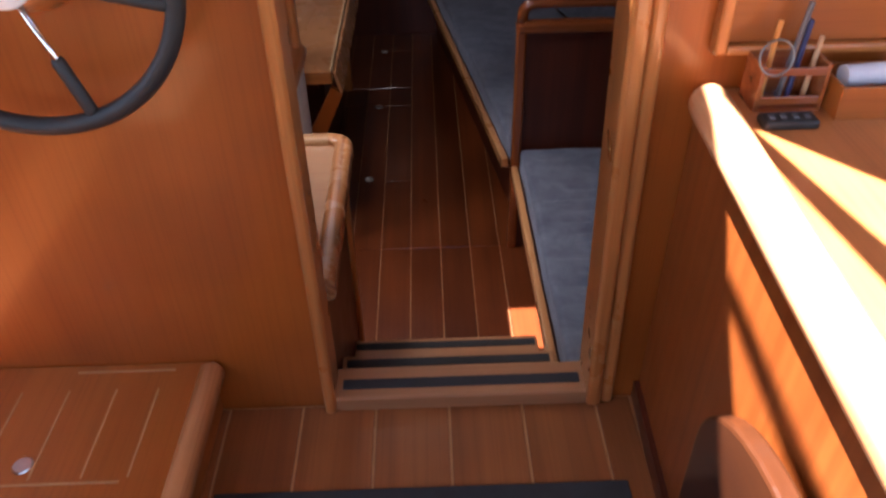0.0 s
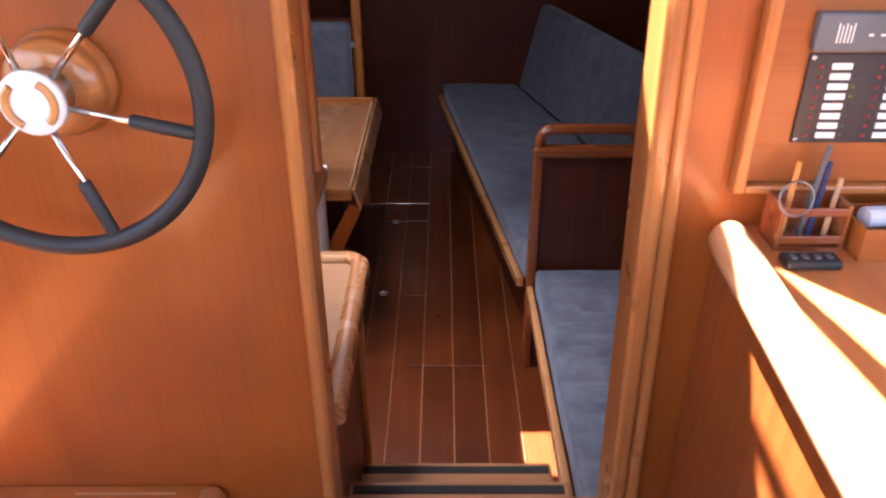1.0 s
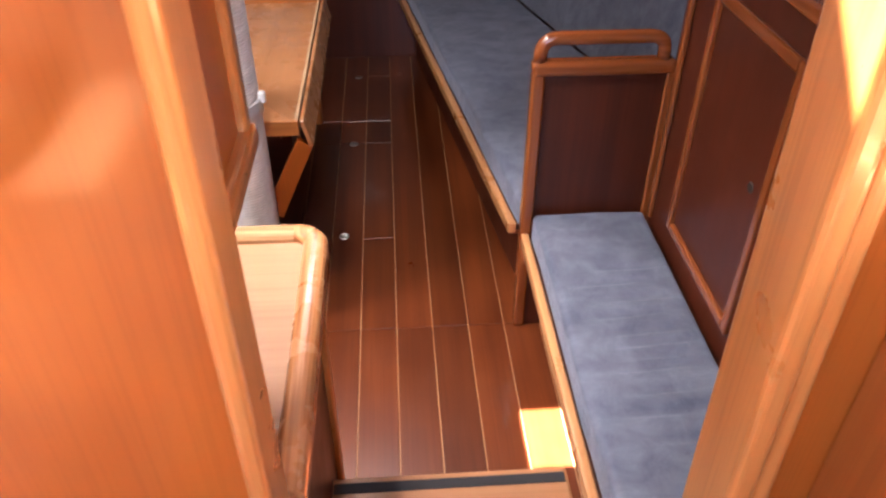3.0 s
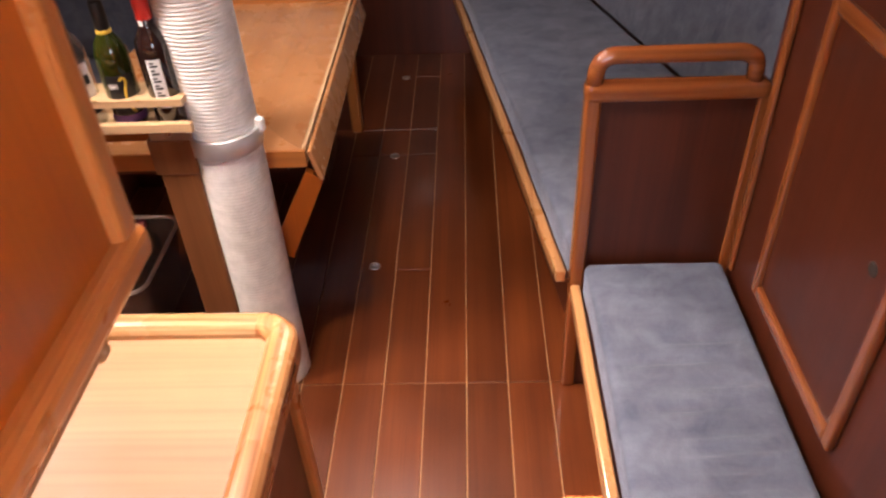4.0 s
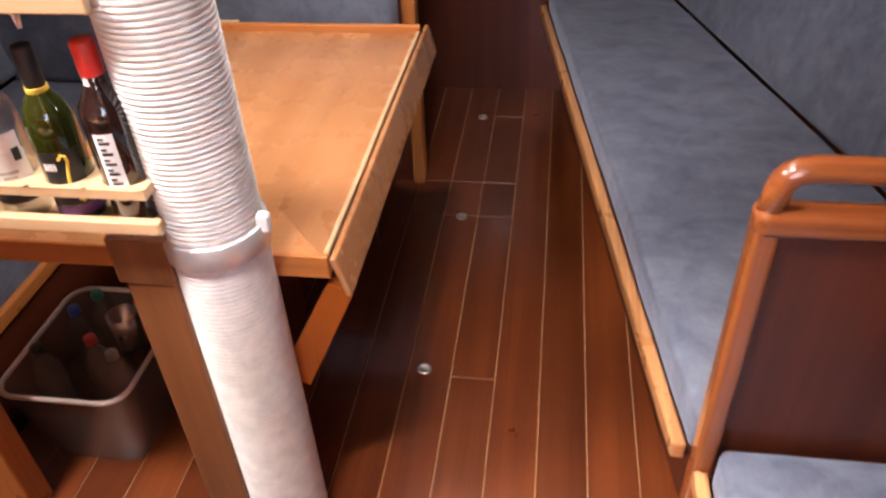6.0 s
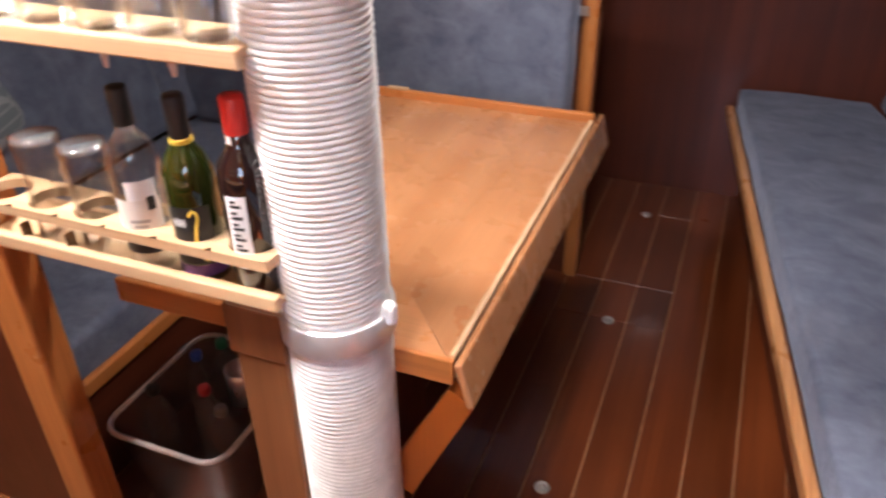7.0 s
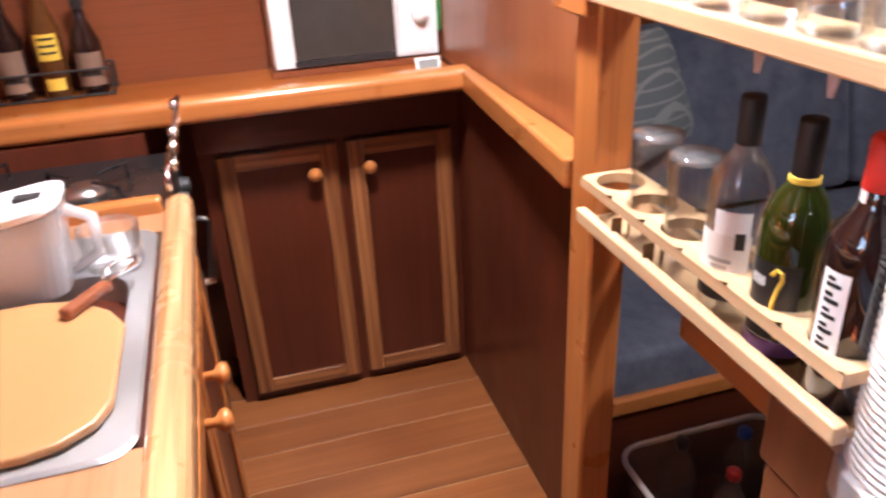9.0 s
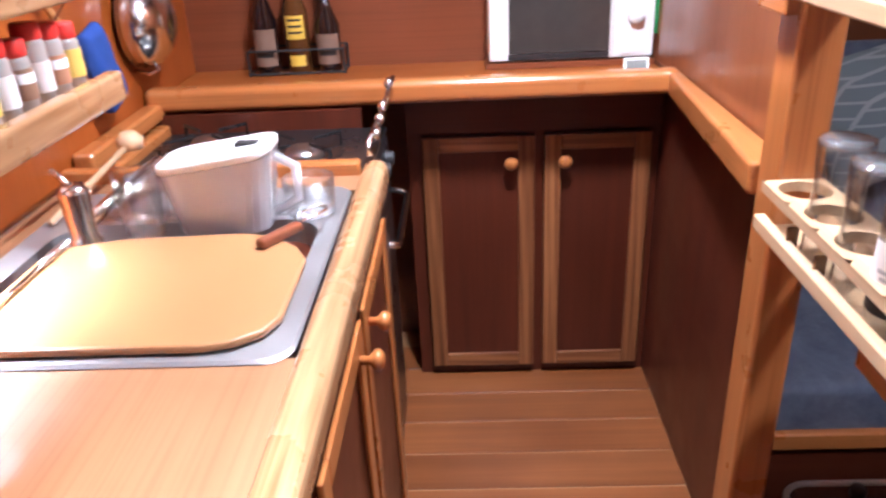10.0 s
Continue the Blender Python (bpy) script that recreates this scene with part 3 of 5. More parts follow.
def switch_panel():
    p = thing("switch_panel", (0.78, -1.27, 1.55), "teak locker door with black breaker panels in an oak frame", "switch panel")
    y = -1.262
    door = part("door", bx((0.529, y - 0.012, 1.341), (1.10, y, 1.95), 0.002), PANEL_X, p)
    fr = part("frame", bx((0.508, y - 0.026, 1.326), (0.5275, y, 1.97), 0.004), TRIM_Z, p, "oak frame")
    part("frame", bx((0.5275, y - 0.026, 1.326), (1.12, y, 1.3395), 0.004), TRIM_X, p, "oak frame")
    BLK = plain("black_panel_plastic", (0.022, 0.022, 0.024), 0.35, bumpy=0.0003)
    GREY = plain("grey_radio_plastic", (0.10, 0.105, 0.115), 0.4)
    pl = part("breaker_plate", bx((0.580, y - 0.018, 1.405), (0.745, y - 0.011, 1.533), 0.001), BLK, door, "black breaker plate with label strips")
    RED_L, GREEN_L = plain("red_indicator", (0.35, 0.03, 0.02), 0.3), plain("green_indicator", (0.25, 0.40, 0.05), 0.3)
    for x0 in (0.580, 0.662):
        for k in range(8):
            z = 1.4125 + k * 0.0142
            part("label_strip", bx((x0 + 0.032, y - 0.0195, z), (x0 + 0.060, y - 0.0175, z + 0.0088), 0.0006, 1), WHITE_ENAMEL, pl)
            part("indicator", lathe([(0.001, 0.003), (0.0025, 0.002), (0.0025, 0)], (x0 + 0.018, y - 0.018, z + 0.004), 8, pose(0, 0, 0, 90)), RED_L, pl)
            part("indicator", lathe([(0.001, 0.003), (0.0018, 0.002), (0.0018, 0)], (x0 + 0.067, y - 0.018, z + 0.005), 8, pose(0, 0, 0, 90)), GREEN_L if k in (4, 5) else GREY, pl)
    for x in (0.585, 0.740):
        for z in (1.410, 1.528):
            part("screw", lathe([(0.001, 0.002), (0.003, 0.001), (0.003, 0)], (x, y - 0.018, z), 10, pose(0, 0, 0, 90)), STEEL, pl)
    radio = part("radio", bx((0.576, y - 0.03, 1.538), (0.748, y - 0.011, 1.590), 0.004), GREY, door, "grey instrument with pale marks")
    for k in range(5):
        part("dial_mark", bx((0.602 + 0.005 * k, y - 0.0315, 1.551), (0.6035 + 0.005 * k, y - 0.029, 1.577 - 0.003 * (k % 2))), WHITE_ENAMEL, radio)
        part("dial_mark", bx((0.644 + 0.016 * k, y - 0.0315, 1.560), (0.650 + 0.016 * k, y - 0.029, 1.563)), WHITE_ENAMEL, radio)


def pen_rack():
    z0 = 1.262
    r = thing("pen_rack", (0.61, -1.31, z0), "small wooden pen rack on the chart table", "pen rack")
    x0, x1, y0, y1 = 0.560, 0.660, -1.345, -1.285
    RACK = STAIN_X
    for x in (x0, x1 - 0.006):
        part("side", bx((x, y0, z0), (x + 0.006, y1, z0 + 0.072), 0.001), RACK, r)
    for z in (z0 + 0.012, z0 + 0.056):
        part("slat", bx((x0 + 0.006, y0, z), (x1 - 0.006, y0 + 0.005, z + 0.012), 0.001), RACK, r)
    part("back", bx((x0 + 0.006, y1 - 0.005, z0), (x1 - 0.006, y1, z0 + 0.072)), RACK, r)
    part("bottom", bx((x0 + 0.006, y0, z0), (x1 - 0.006, y1 - 0.005, z0 + 0.006)), RACK, r)
    pens = ((0.578, 0.125, "pencil", (0.55, 0.22, 0.05), 0.008, "orange wooden pencil"), (0.604, 0.15, "pen", (0.10, 0.09, 0.09), 0.02, "dark metal dividers"),
            (0.618, 0.125, "pen", (0.02, 0.03, 0.10), 0.012, "dark blue pen"), (0.642, 0.10, "pencil", (0.5, 0.28, 0.14), 0.010, "short wooden pencil"))
    for x, h, nm, c, lean, lab in pens:
        single(nm, tube([(x, -1.318, z0 + 0.008), (x + lean, -1.308, z0 + h)], [0.0042, 0.0042], 7), plain(nm + "_paint", c, 0.4), lab + " standing in the rack", nm)
    mg = thing("magnifying_glass", (0.567, -1.325, z0 + 0.07), "round magnifying glass hung on the pen rack", "magnifying glass")
    part("ring", tube([Vector((0.572, -1.352, z0 + 0.088)) + Vector((0.024 * math.cos(a), 0.006 * math.sin(a), 0.024 * math.sin(a))) for a in np.linspace(0, 6.283, 28, endpoint=False)], 0.0018, 6, closed=True), plain("dull_steel", (0.20, 0.19, 0.18), 0.35, 1.0), mg, smooth=True)
    box = thing("note_box", (0.70, -1.33, z0), "open wooden box holding a rolled paper", "box")
    for lo, hi in (((0.668, -1.375, z0), (0.80, -1.370, z0 + 0.05)), ((0.668, -1.290, z0), (0.80, -1.285, z0 + 0.05)), ((0.668, -1.37, z0), (0.673, -1.29, z0 + 0.05)), ((0.795, -1.37, z0), (0.80, -1.29, z0 + 0.05)), ((0.673, -1.37, z0), (0.795, -1.29, z0 + 0.006))):
        part("board", bx(lo, hi, 0.001), PANEL_X, box)
    single("paper_roll", tube([(0.684, -1.335, z0 + 0.05), (0.79, -1.325, z0 + 0.05)], 0.016, 16), plain("roll_paper", (0.55, 0.56, 0.62), 0.7), "greyish paper roll lying in the box", "paper roll")
    ph = thing("remote_control", (0.60, -1.385, z0), "small black remote control on the chart table", "remote control")
    bd = part("body", bx((0.556, -1.402, z0), (0.636, -1.368, z0 + 0.014), 0.005, 3), BLACK_RUBBER, ph)
    for k in range(4):
        part("button", bx((0.566 + 0.017 * k, -1.392, z0 + 0.013), (0.574 + 0.017 * k, -1.380, z0 + 0.016), 0.001), plain("grey_button", (0.09, 0.09, 0.1), 0.5), bd)


def floor_mat():
    single("floor_mat", bx((-0.34, -2.35, 0.557), (0.44, -1.478, 0.568), 0.003), plain("black_carpet_mat", (0.02, 0.02, 0.022), 0.95, 0, 0.3, 40, 0.003), "black carpet mat on the pilothouse floor", "mat", loc=(0.05, -1.9, 0.557))


# ---- saloon, starboard side ----
def aft_seat():
    s = thing("bench_seat", (0.55, -0.6, 0.0), "low wooden bench base with a pale edge rail", "bench")
    part("front_board", bx((0.474, -1.208, 0.0), (0.490, -0.019, 0.335)), MAHOG_Y, s)
    part("seat_board", bx((0.388, -1.208, 0.335), (0.742, -0.015, 0.348)), MAHOG_Y, s)
    part("edge_rail", bx((0.374, -1.208, 0.335), (0.398, -0.018, 0.372), 0.006, 3), PALE_Y, s, "pale oak edge rail")
    cushion("seat_cushion", [(0.404, -1.205), (0.724, -1.205), (0.724, -0.024), (0.404, -0.024)], 0.349, 0.446, "blue-grey velour bench cushion with creases across it", creases=((0.60, -0.52), (0.60, -0.56), (0.61, -0.60), (0.58, -0.635), (0.60, -0.70), (0.55, -0.46), (0.62, -0.40), (0.54, -0.34), (0.63, -0.28), (0.56, -0.76), (0.62, -0.83)), fine=0.011)


def cushion(name, poly, z0, z1, label, creases=(), group="cushions of the saloon", puff=0.006, fine=0.05):
    """A box cushion over a polygon: soft edges, a slight dome and a few creases."""
    t = slab(poly, z0, z1, 0.018, 4)
    bmesh.ops.triangulate(t, faces=[f for f in t.faces if len(f.verts) > 4])
    for _ in range(7):
        long = [e for e in t.edges if e.calc_length() > fine]
        if not long:
            break
        bmesh.ops.subdivide_edges(t, edges=long, cuts=1)
        bmesh.ops.triangulate(t, faces=[f for f in t.faces if len(f.verts) > 4])
    cx = sum(p[0] for p in poly) / len(poly)
    cy = sum(p[1] for p in poly) / len(poly)
    for v in t.verts:
        n = noise.noise(Vector((v.co.x * 6, v.co.y * 6, v.co.z * 4)))
        if v.co.z > z1 - 0.004:
            v.co.z += puff * n
            for px, py in creases:
                d = abs(v.co.y - py - 0.06 * (v.co.x - px) + 0.012 * n)
                if d < 0.016 and abs(v.co.x - px) < 0.13:
                    v.co.z -= 0.014 * (1 - d / 0.016) * (1 - (abs(v.co.x - px) / 0.13) ** 2)
        elif v.co.z > z0 + 0.01:
            v.co.x += 0.003 * n
    return single(name, t, BLUE, label, "cushion", group, smooth=True, loc=(cx, cy, z0))


def locker_front():
    l = thing("wall_locker", (0.74, -0.6, 0.35), "mahogany locker front with an oak-framed door behind the bench", "locker")
    part("backing", bx((0.742, -1.208, 0.35), (0.772, 0.0, 1.9)), MAHOG_Z, l)
    x = 0.742
    part("door_panel", bx((x - 0.004, -0.60, 0.53), (x, -0.20, 1.115)), MAHOG_Z, l, "dark mahogany door panel")
    for lo, hi, m in (((x - 0.016, -0.215, 0.505), (x, -0.192, 1.14), STAIN_Z), ((x - 0.016, -0.612, 0.505), (x, -0.586, 1.14), STAIN_Z), ((x - 0.016, -0.586, 0.505), (x, -0.215, 0.532), STAIN_Y), ((x - 0.016, -0.586, 1.112), (x, -0.215, 1.14), STAIN_Y)):
        part("door_frame", bx(lo, hi, 0.005, 2), m, l, "thin oak moulding")
    part("corner_strip", bx((x - 0.012, -0.062, 0.44), (x, -0.035, 1.9), 0.005, 2), STAIN_Z, l)
    # flat dark disc painted in place of the shade inside the hole
    part("finger_hole", lathe([(0.001, 0.002), (0.011, 0.002), (0.013, 0.0), (0.001, 0.0)], (x - 0.004, -0.53, 0.84), 18, pose(0, 0, 0, 0, -90)), HOLE_SHADE, l)
    part("shelf_edge", bx((0.70, -1.2, 1.22), (0.742, -0.30, 1.25), 0.008, 3), STAIN_Y, l, "oak shelf edge")


def partition():
    p = thing("seat_partition", (0.56, 0.0, 0.0), "mahogany seat-end partition with an oak frame and a grab handle", "partition")
    part("panel", bx((0.40, -0.006, 0.0), (0.742, 0.010, 0.87)), MAHOG_Z, p)
    part("post", bx((0.374, -0.018, 0.0), (0.408, 0.024, 0.885), 0.008, 3), STAIN_Z, p, "oak post")
    part("post", bx((0.722, -0.0175, 0.0), (0.745, 0.023, 0.886), 0.006, 3), STAIN_Z, p, "oak post")
    part("top_rail", bx((0.372, -0.022, 0.856), (0.744, 0.026, 0.896), 0.014, 4), STAIN_X, p, "rounded oak top rail")
    pts = [(0.392, 0.002, 0.889), (0.394, 0.002, 0.919)] + [(0.434 - 0.038 * math.cos(a), 0.002, 0.924 + 0.028 * math.sin(a)) for a in np.linspace(0.2, 1.57, 6)] + [(0.46, 0.002, 0.952), (0.65, 0.002, 0.952)] + [(0.670 + 0.038 * math.sin(a), 0.002, 0.924 + 0.028 * math.cos(a)) for a in np.linspace(0, 1.37, 6)] + [(0.712, 0.002, 0.889)]
    part("grab_handle", tube(pts, 0.018, 14), STAIN_X, p, "rounded glossy oak handle", True)


def fwd_settee():
    s = thing("settee_base", (0.5, 1.1, 0.0), "long wooden settee base with a pale edge rail", "settee")
    fx = lambda y: 0.352 - 0.140 * y
    part("front_board", slab([(fx(0.03) + 0.10, 0.03), (fx(2.16) + 0.10, 2.16), (fx(2.16) + 0.118, 2.16), (fx(0.03) + 0.118, 0.03)], 0.0, 0.336), MAHOG_Y, s)
    part("seat_board", slab([(fx(0.03) + 0.012, 0.03), (fx(2.16) + 0.012, 2.16), (1.2, 2.16), (1.2, 0.03)], 0.336, 0.349), MAHOG_Y, s)
    part("edge_rail", slab([(fx(0.028) - 0.004, 0.028), (fx(2.16) - 0.004, 2.16), (fx(2.16) + 0.022, 2.16), (fx(0.028) + 0.022, 0.028)], 0.337, 0.376, 0.006, 3), PALE_Y, s, "pale oak edge rail")
    cx = lambda y: fx(y) + 0.030
    cushion("seat_cushion", [(cx(0.03), 0.03), (1.075, 0.03), (0.512, 2.165), (cx(2.165), 2.165)], 0.350, 0.446, "long blue-grey velour settee cushion")
    # backrest leans outboard
    t = bx((-1.08, 0.0, 0.0), (1.08, 0.10, 0.50), 0.03, 4)
    bmesh.ops.transform(t, matrix=pose(0.80, 1.10, 0.43) @ pose(0, 0, 0, 0, 0, 104.8 + 180) @ pose(0, 0, 0, -14), verts=t.verts)
    single("backrest_cushion", t, BLUE, "blue-grey velour settee backrest", "cushion", "cushions of the saloon", smooth=True, loc=(0.85, 1.1, 0.44))


# ---- saloon, port side: dinette ----
PX, PY, PR = -0.409, 0.062, 0.078


def mast_post():
    p = thing("mast_post", (PX, PY, 0.0), "mast post wrapped in white rope with a steel clamp", "post")
    part("core", lathe([(0.001, 0.0), (PR - 0.003, 0.0), (PR - 0.003, 2.0), (0.001, 2.0)], (PX, PY, 0), 32), ROPE, p)
    t = bmesh.new()
    pitch, n = 0.0088, 28
    turns = int(1.995 / pitch)
    pts = []
    for i in range(turns * n + 1):
        a = 2 * math.pi * i / n
        z = 0.004 + pitch * i / n
        pts.append((PX + (PR - 0.0050) * math.cos(a), PY + (PR - 0.0050) * math.sin(a), z))
    part("rope", tube(pts, 0.0056, 8, t), ROPE, p, "tightly wound white rope", True)
    part("clamp", lathe([(PR - 0.004, 0.745), (PR + 0.0055, 0.745), (PR + 0.0065, 0.747), (PR + 0.0065, 0.786), (PR + 0.0055, 0.788), (PR - 0.004, 0.788)], (PX, PY, 0), 48), plain("satin_steel_band", (0.60, 0.59, 0.58), 0.34, 0.6, 0.1, 20), p, "brushed steel clamp band", True)
    part("clamp_bolt", bx((PX + 0.055, PY - 0.012, 0.772), (PX + 0.095, PY + 0.008, 0.805), 0.006), WHITE_ENAMEL, p, "white clamp tab")


def saloon_table():
    s = thing("saloon_table", (-0.55, 0.57, 0.0), "varnished dinette table with raised edges and a hanging leaf", "table")
    FIELD = wood("table_veneer_field", (0.52, 0.245, 0.105), (0.38, 0.155, 0.058), 1, 0.5, 1.0, 0.26, 0.5, 0.07, 0.35)
    part("top", slab([(-0.862, 0.232), (-0.372, 0.232), (-0.372, 1.052), (-0.862, 1.052)], 0.672, 0.694), FIELD, s)
    part("top_border", slab([(-0.862, 0.098), (-0.2525, 0.098), (-0.372, 0.2318), (-0.862, 0.2318)], 0.672, 0.694), TABLE_W, s, "mitred veneer border")
    part("top_border", slab([(-0.2523, 0.099), (-0.2523, 1.052), (-0.3722, 1.052), (-0.3722, 0.2322)], 0.672, 0.694), FIELD, s, "mitred veneer border")
    part("catch_plate", bx((-0.80, 1.052, 0.716), (-0.74, 1.064, 0.722), 0.002), PINE_X, s, "small pale catch")
    part("edge", bx((-0.862, 0.088, 0.655), (-0.243, 0.099, 0.701), 0.003), TRIM_X, s, "raised oak edge")
    part("edge", bx((-0.862, 1.051, 0.655), (-0.243, 1.066, 0.716), 0.004), TRIM_X, s, "raised oak edge")
    part("edge", bx((-0.253, 0.0992, 0.657), (-0.2435, 1.0508, 0.703), 0.003), PINE_X, s, "pale edge strip")
    t = bx((0.0, 0.082, -0.082), (0.012, 1.10, 0.0), 0.004)
    bmesh.ops.transform(t, matrix=pose(-0.240, 0, 0.700) @ pose(0, 0, 0, 0, -15), verts=t.verts)
    part("leaf", t, TABLE_W, s, "hanging table leaf")
    # knee bracket
    t = bmesh.new()
    f = t.faces.new([t.verts.new((x, 0.095, z)) for x, z in ((-0.212, 0.615), (-0.252, 0.640), (-0.362, 0.43), (-0.355, 0.395), (-0.322, 0.38))])
    r = bmesh.ops.extrude_face_region(t, geom=[f])
    bmesh.ops.translate(t, vec=(0, 0.022, 0), verts=[v for v in r["geom"] if isinstance(v, bmesh.types.BMVert)])
    part("leaf_bracket", t, PANEL_Z, s, "orange-brown swing bracket")
    part("leg", bx((-0.62, 0.48, 0.0), (-0.54, 0.66, 0.672), 0.006), MAHOG_Z, s)
    part("apron", bx((-0.84, 0.125, 0.625), (-0.30, 0.145, 0.672)), MAHOG_X, s)


RACK_X = (-0.925, -0.838, -0.752, -0.665, -0.577, -0.489)
RY0, RY1 = -0.036, 0.050


def board_with_holes(x0, x1, y0, y1, z0, z1, holes, r):
    """A flat board with round holes, cut cell by cell."""
    t = bmesh.new()
    xs = [x0] + [(a + b) / 2 for a, b in zip(holes, holes[1:])] + [x1]
    cy = (y0 + y1) / 2
    n = 32
    for i, hx in enumerate(holes):
        lo, hi = xs[i], xs[i + 1]
        ring, outer = [], []
        for k in range(n):
            a = 2 * math.pi * (k + 0.5) / n
            c, s = math.cos(a), math.sin(a)
            f = min(((hi - hx) if c > 0 else (hx - lo)) / max(abs(c), 1e-6), ((y1 - cy) if s > 0 else (cy - y0)) / max(abs(s), 1e-6))
            ring.append((hx + r * c, cy + r * s))
            outer.append((hx + f * c, cy + f * s))
        for z, flip in ((z1, False), (z0, True)):
            R = [t.verts.new((x, y, z)) for x, y in ring]
            O = [t.verts.new((x, y, z)) for x, y in outer]
            for k in range(n):
                j = (k + 1) % n
                t.faces.new((R[k], O[k], O[j], R[j]) if not flip else (R[k], R[j], O[j], O[k]))
        A = [[t.verts.new((x, y, z)) for x, y in ring] for z in (z0, z1)]
        for k in range(n):
            j = (k + 1) % n
            t.faces.new((A[0][k], A[0][j], A[1][j], A[1][k]))
    for (ax, ay), (bx_, by) in (((x0, y0), (x1, y0)), ((x1, y0), (x1, y1)), ((x1, y1), (x0, y1)), ((x0, y1), (x0, y0))):
        t.faces.new([t.verts.new(p) for p in ((ax, ay, z0), (bx_, by, z0), (bx_, by, z1), (ax, ay, z1))])
    bmesh.ops.remove_doubles(t, verts=t.verts, dist=1e-5)
    return t


def scalloped(x0, x1, y0, y1, z0, z1, holes, r):
    """A board on edge with half-round cuts along its top."""
    pts = [(x0, z0), (x1, z0), (x1, z1)]
    for hx in sorted(holes, reverse=True):
        if x0 + r < hx < x1 - r:
            pts += [(hx + r * math.cos(a), z1 - r * math.sin(a)) for a in np.linspace(0, math.pi, 9)]
    pts.append((x0, z1))
    t = bmesh.new()
    f = t.faces.new([t.verts.new((x, y0, z)) for x, z in pts])
    e = bmesh.ops.extrude_face_region(t, geom=[f])
    bmesh.ops.translate(t, vec=(0, y1 - y0, 0), verts=[v for v in e["geom"] if isinstance(v, bmesh.types.BMVert)])
    return t


def bottle_rack():
    r = thing("bottle_rack", (-0.70, 0.02, 0.0), "pale pine bottle and glass rack between two uprights", "rack")
    part("holed_shelf", board_with_holes(-0.968, -0.444, RY0, RY1, 0.886, 0.901, RACK_X, 0.0345), PINE_X, r, "pale shelf with round holes")
    low = part("lower_shelf", bx((-0.968, RY0 + 0.014, 0.822), (-0.444, RY1, 0.832), 0.002), PINE_X, r)
    part("front_rail", bx((-0.972, RY0 - 0.004, 0.826), (-0.436, RY0 + 0.012, 0.849), 0.003), PINE_X, r, "pale front rail")
    part("back_rail", bx((-0.968, RY1, 0.826), (-0.444, RY1 + 0.012, 0.862), 0.003), PINE_X, r)
    part("upper_shelf", bx((-0.968, RY0 + 0.010, 1.158), (-0.444, RY1 + 0.01, 1.170), 0.002), PINE_X, r)
    part("upper_front_rail", bx((-0.972, RY0 - 0.004, 1.150), (-0.436, RY0 + 0.009, 1.174), 0.003), PINE_X, r)
    part("upper_guard", bx((-0.972, RY0 - 0.004, 1.232), (-0.436, RY0 + 0.009, 1.266), 0.003), PINE_X, r)
    part("upright", bx((-0.456, 0.004, 0.9012), (-0.434, 0.030, 1.99), 0.004), PINE_Z, r)
    part("post", bx((-1.045, -0.014, 0.0), (-0.9705, 0.050, 1.99), 0.006), TRIM_Z, r, "oak upright post")
    part("post_block", bx((-1.075, -0.036, 1.125), (-0.975, -0.0145, 1.170), 0.004), TRIM_X, r)
    part("leg", bx((-0.552, 0.0, 0.0), (-0.466, 0.045, 0.70), 0.005), LEG_Z, r, "brown leg beside the post")
    part("leg_block", bx((-0.560, -0.004, 0.7005), (-0.462, 0.047, 0.789), 0.004), LEG_Z, r)
    part("beam", scalloped(-1.046, -0.47, 0.062, 0.078, 0.752, 0.812, RACK_X, 0.022), PANEL_X, r, "orange-brown beam with a scalloped top edge")
    part("bracket", bx((-0.548, -0.006, 0.79), (-0.455, 0.0, 0.823), 0.002), STEEL, r, "steel angle bracket")
    part("bracket_screw", lathe([(0.001, 0.004), (0.006, 0.002), (0.006, 0)], (-0.505, -0.006, 0.806), 12, pose(0, 0, 0, 90)), CHROME, r)


def galley_wall():
    tagged(part("wall_galley_low", bx((-2.06, 0.038, 0.0), (-1.046, 0.062, 0.875)), MAHOG_Z), "dark mahogany galley partition", "wall", kind="structure")
    tagged(part("wall_galley_high", bx((-2.06, 0.040, 0.875), (-1.046, 0.060, 2.0)), MID_Z), "reddish teak galley partition above the rail", "wall", kind="structure")
    g = thing("partition_rail", (-1.35, 0.0, 0.88), "oak rail along the galley partition", "rail", kind="structure")
    part("rail", slab([(-1.68, 0.008), (-1.046, -0.026), (-1.046, 0.037), (-1.68, 0.037)], 0.846, 0.900, 0.008, 3), TRIM_X, g)


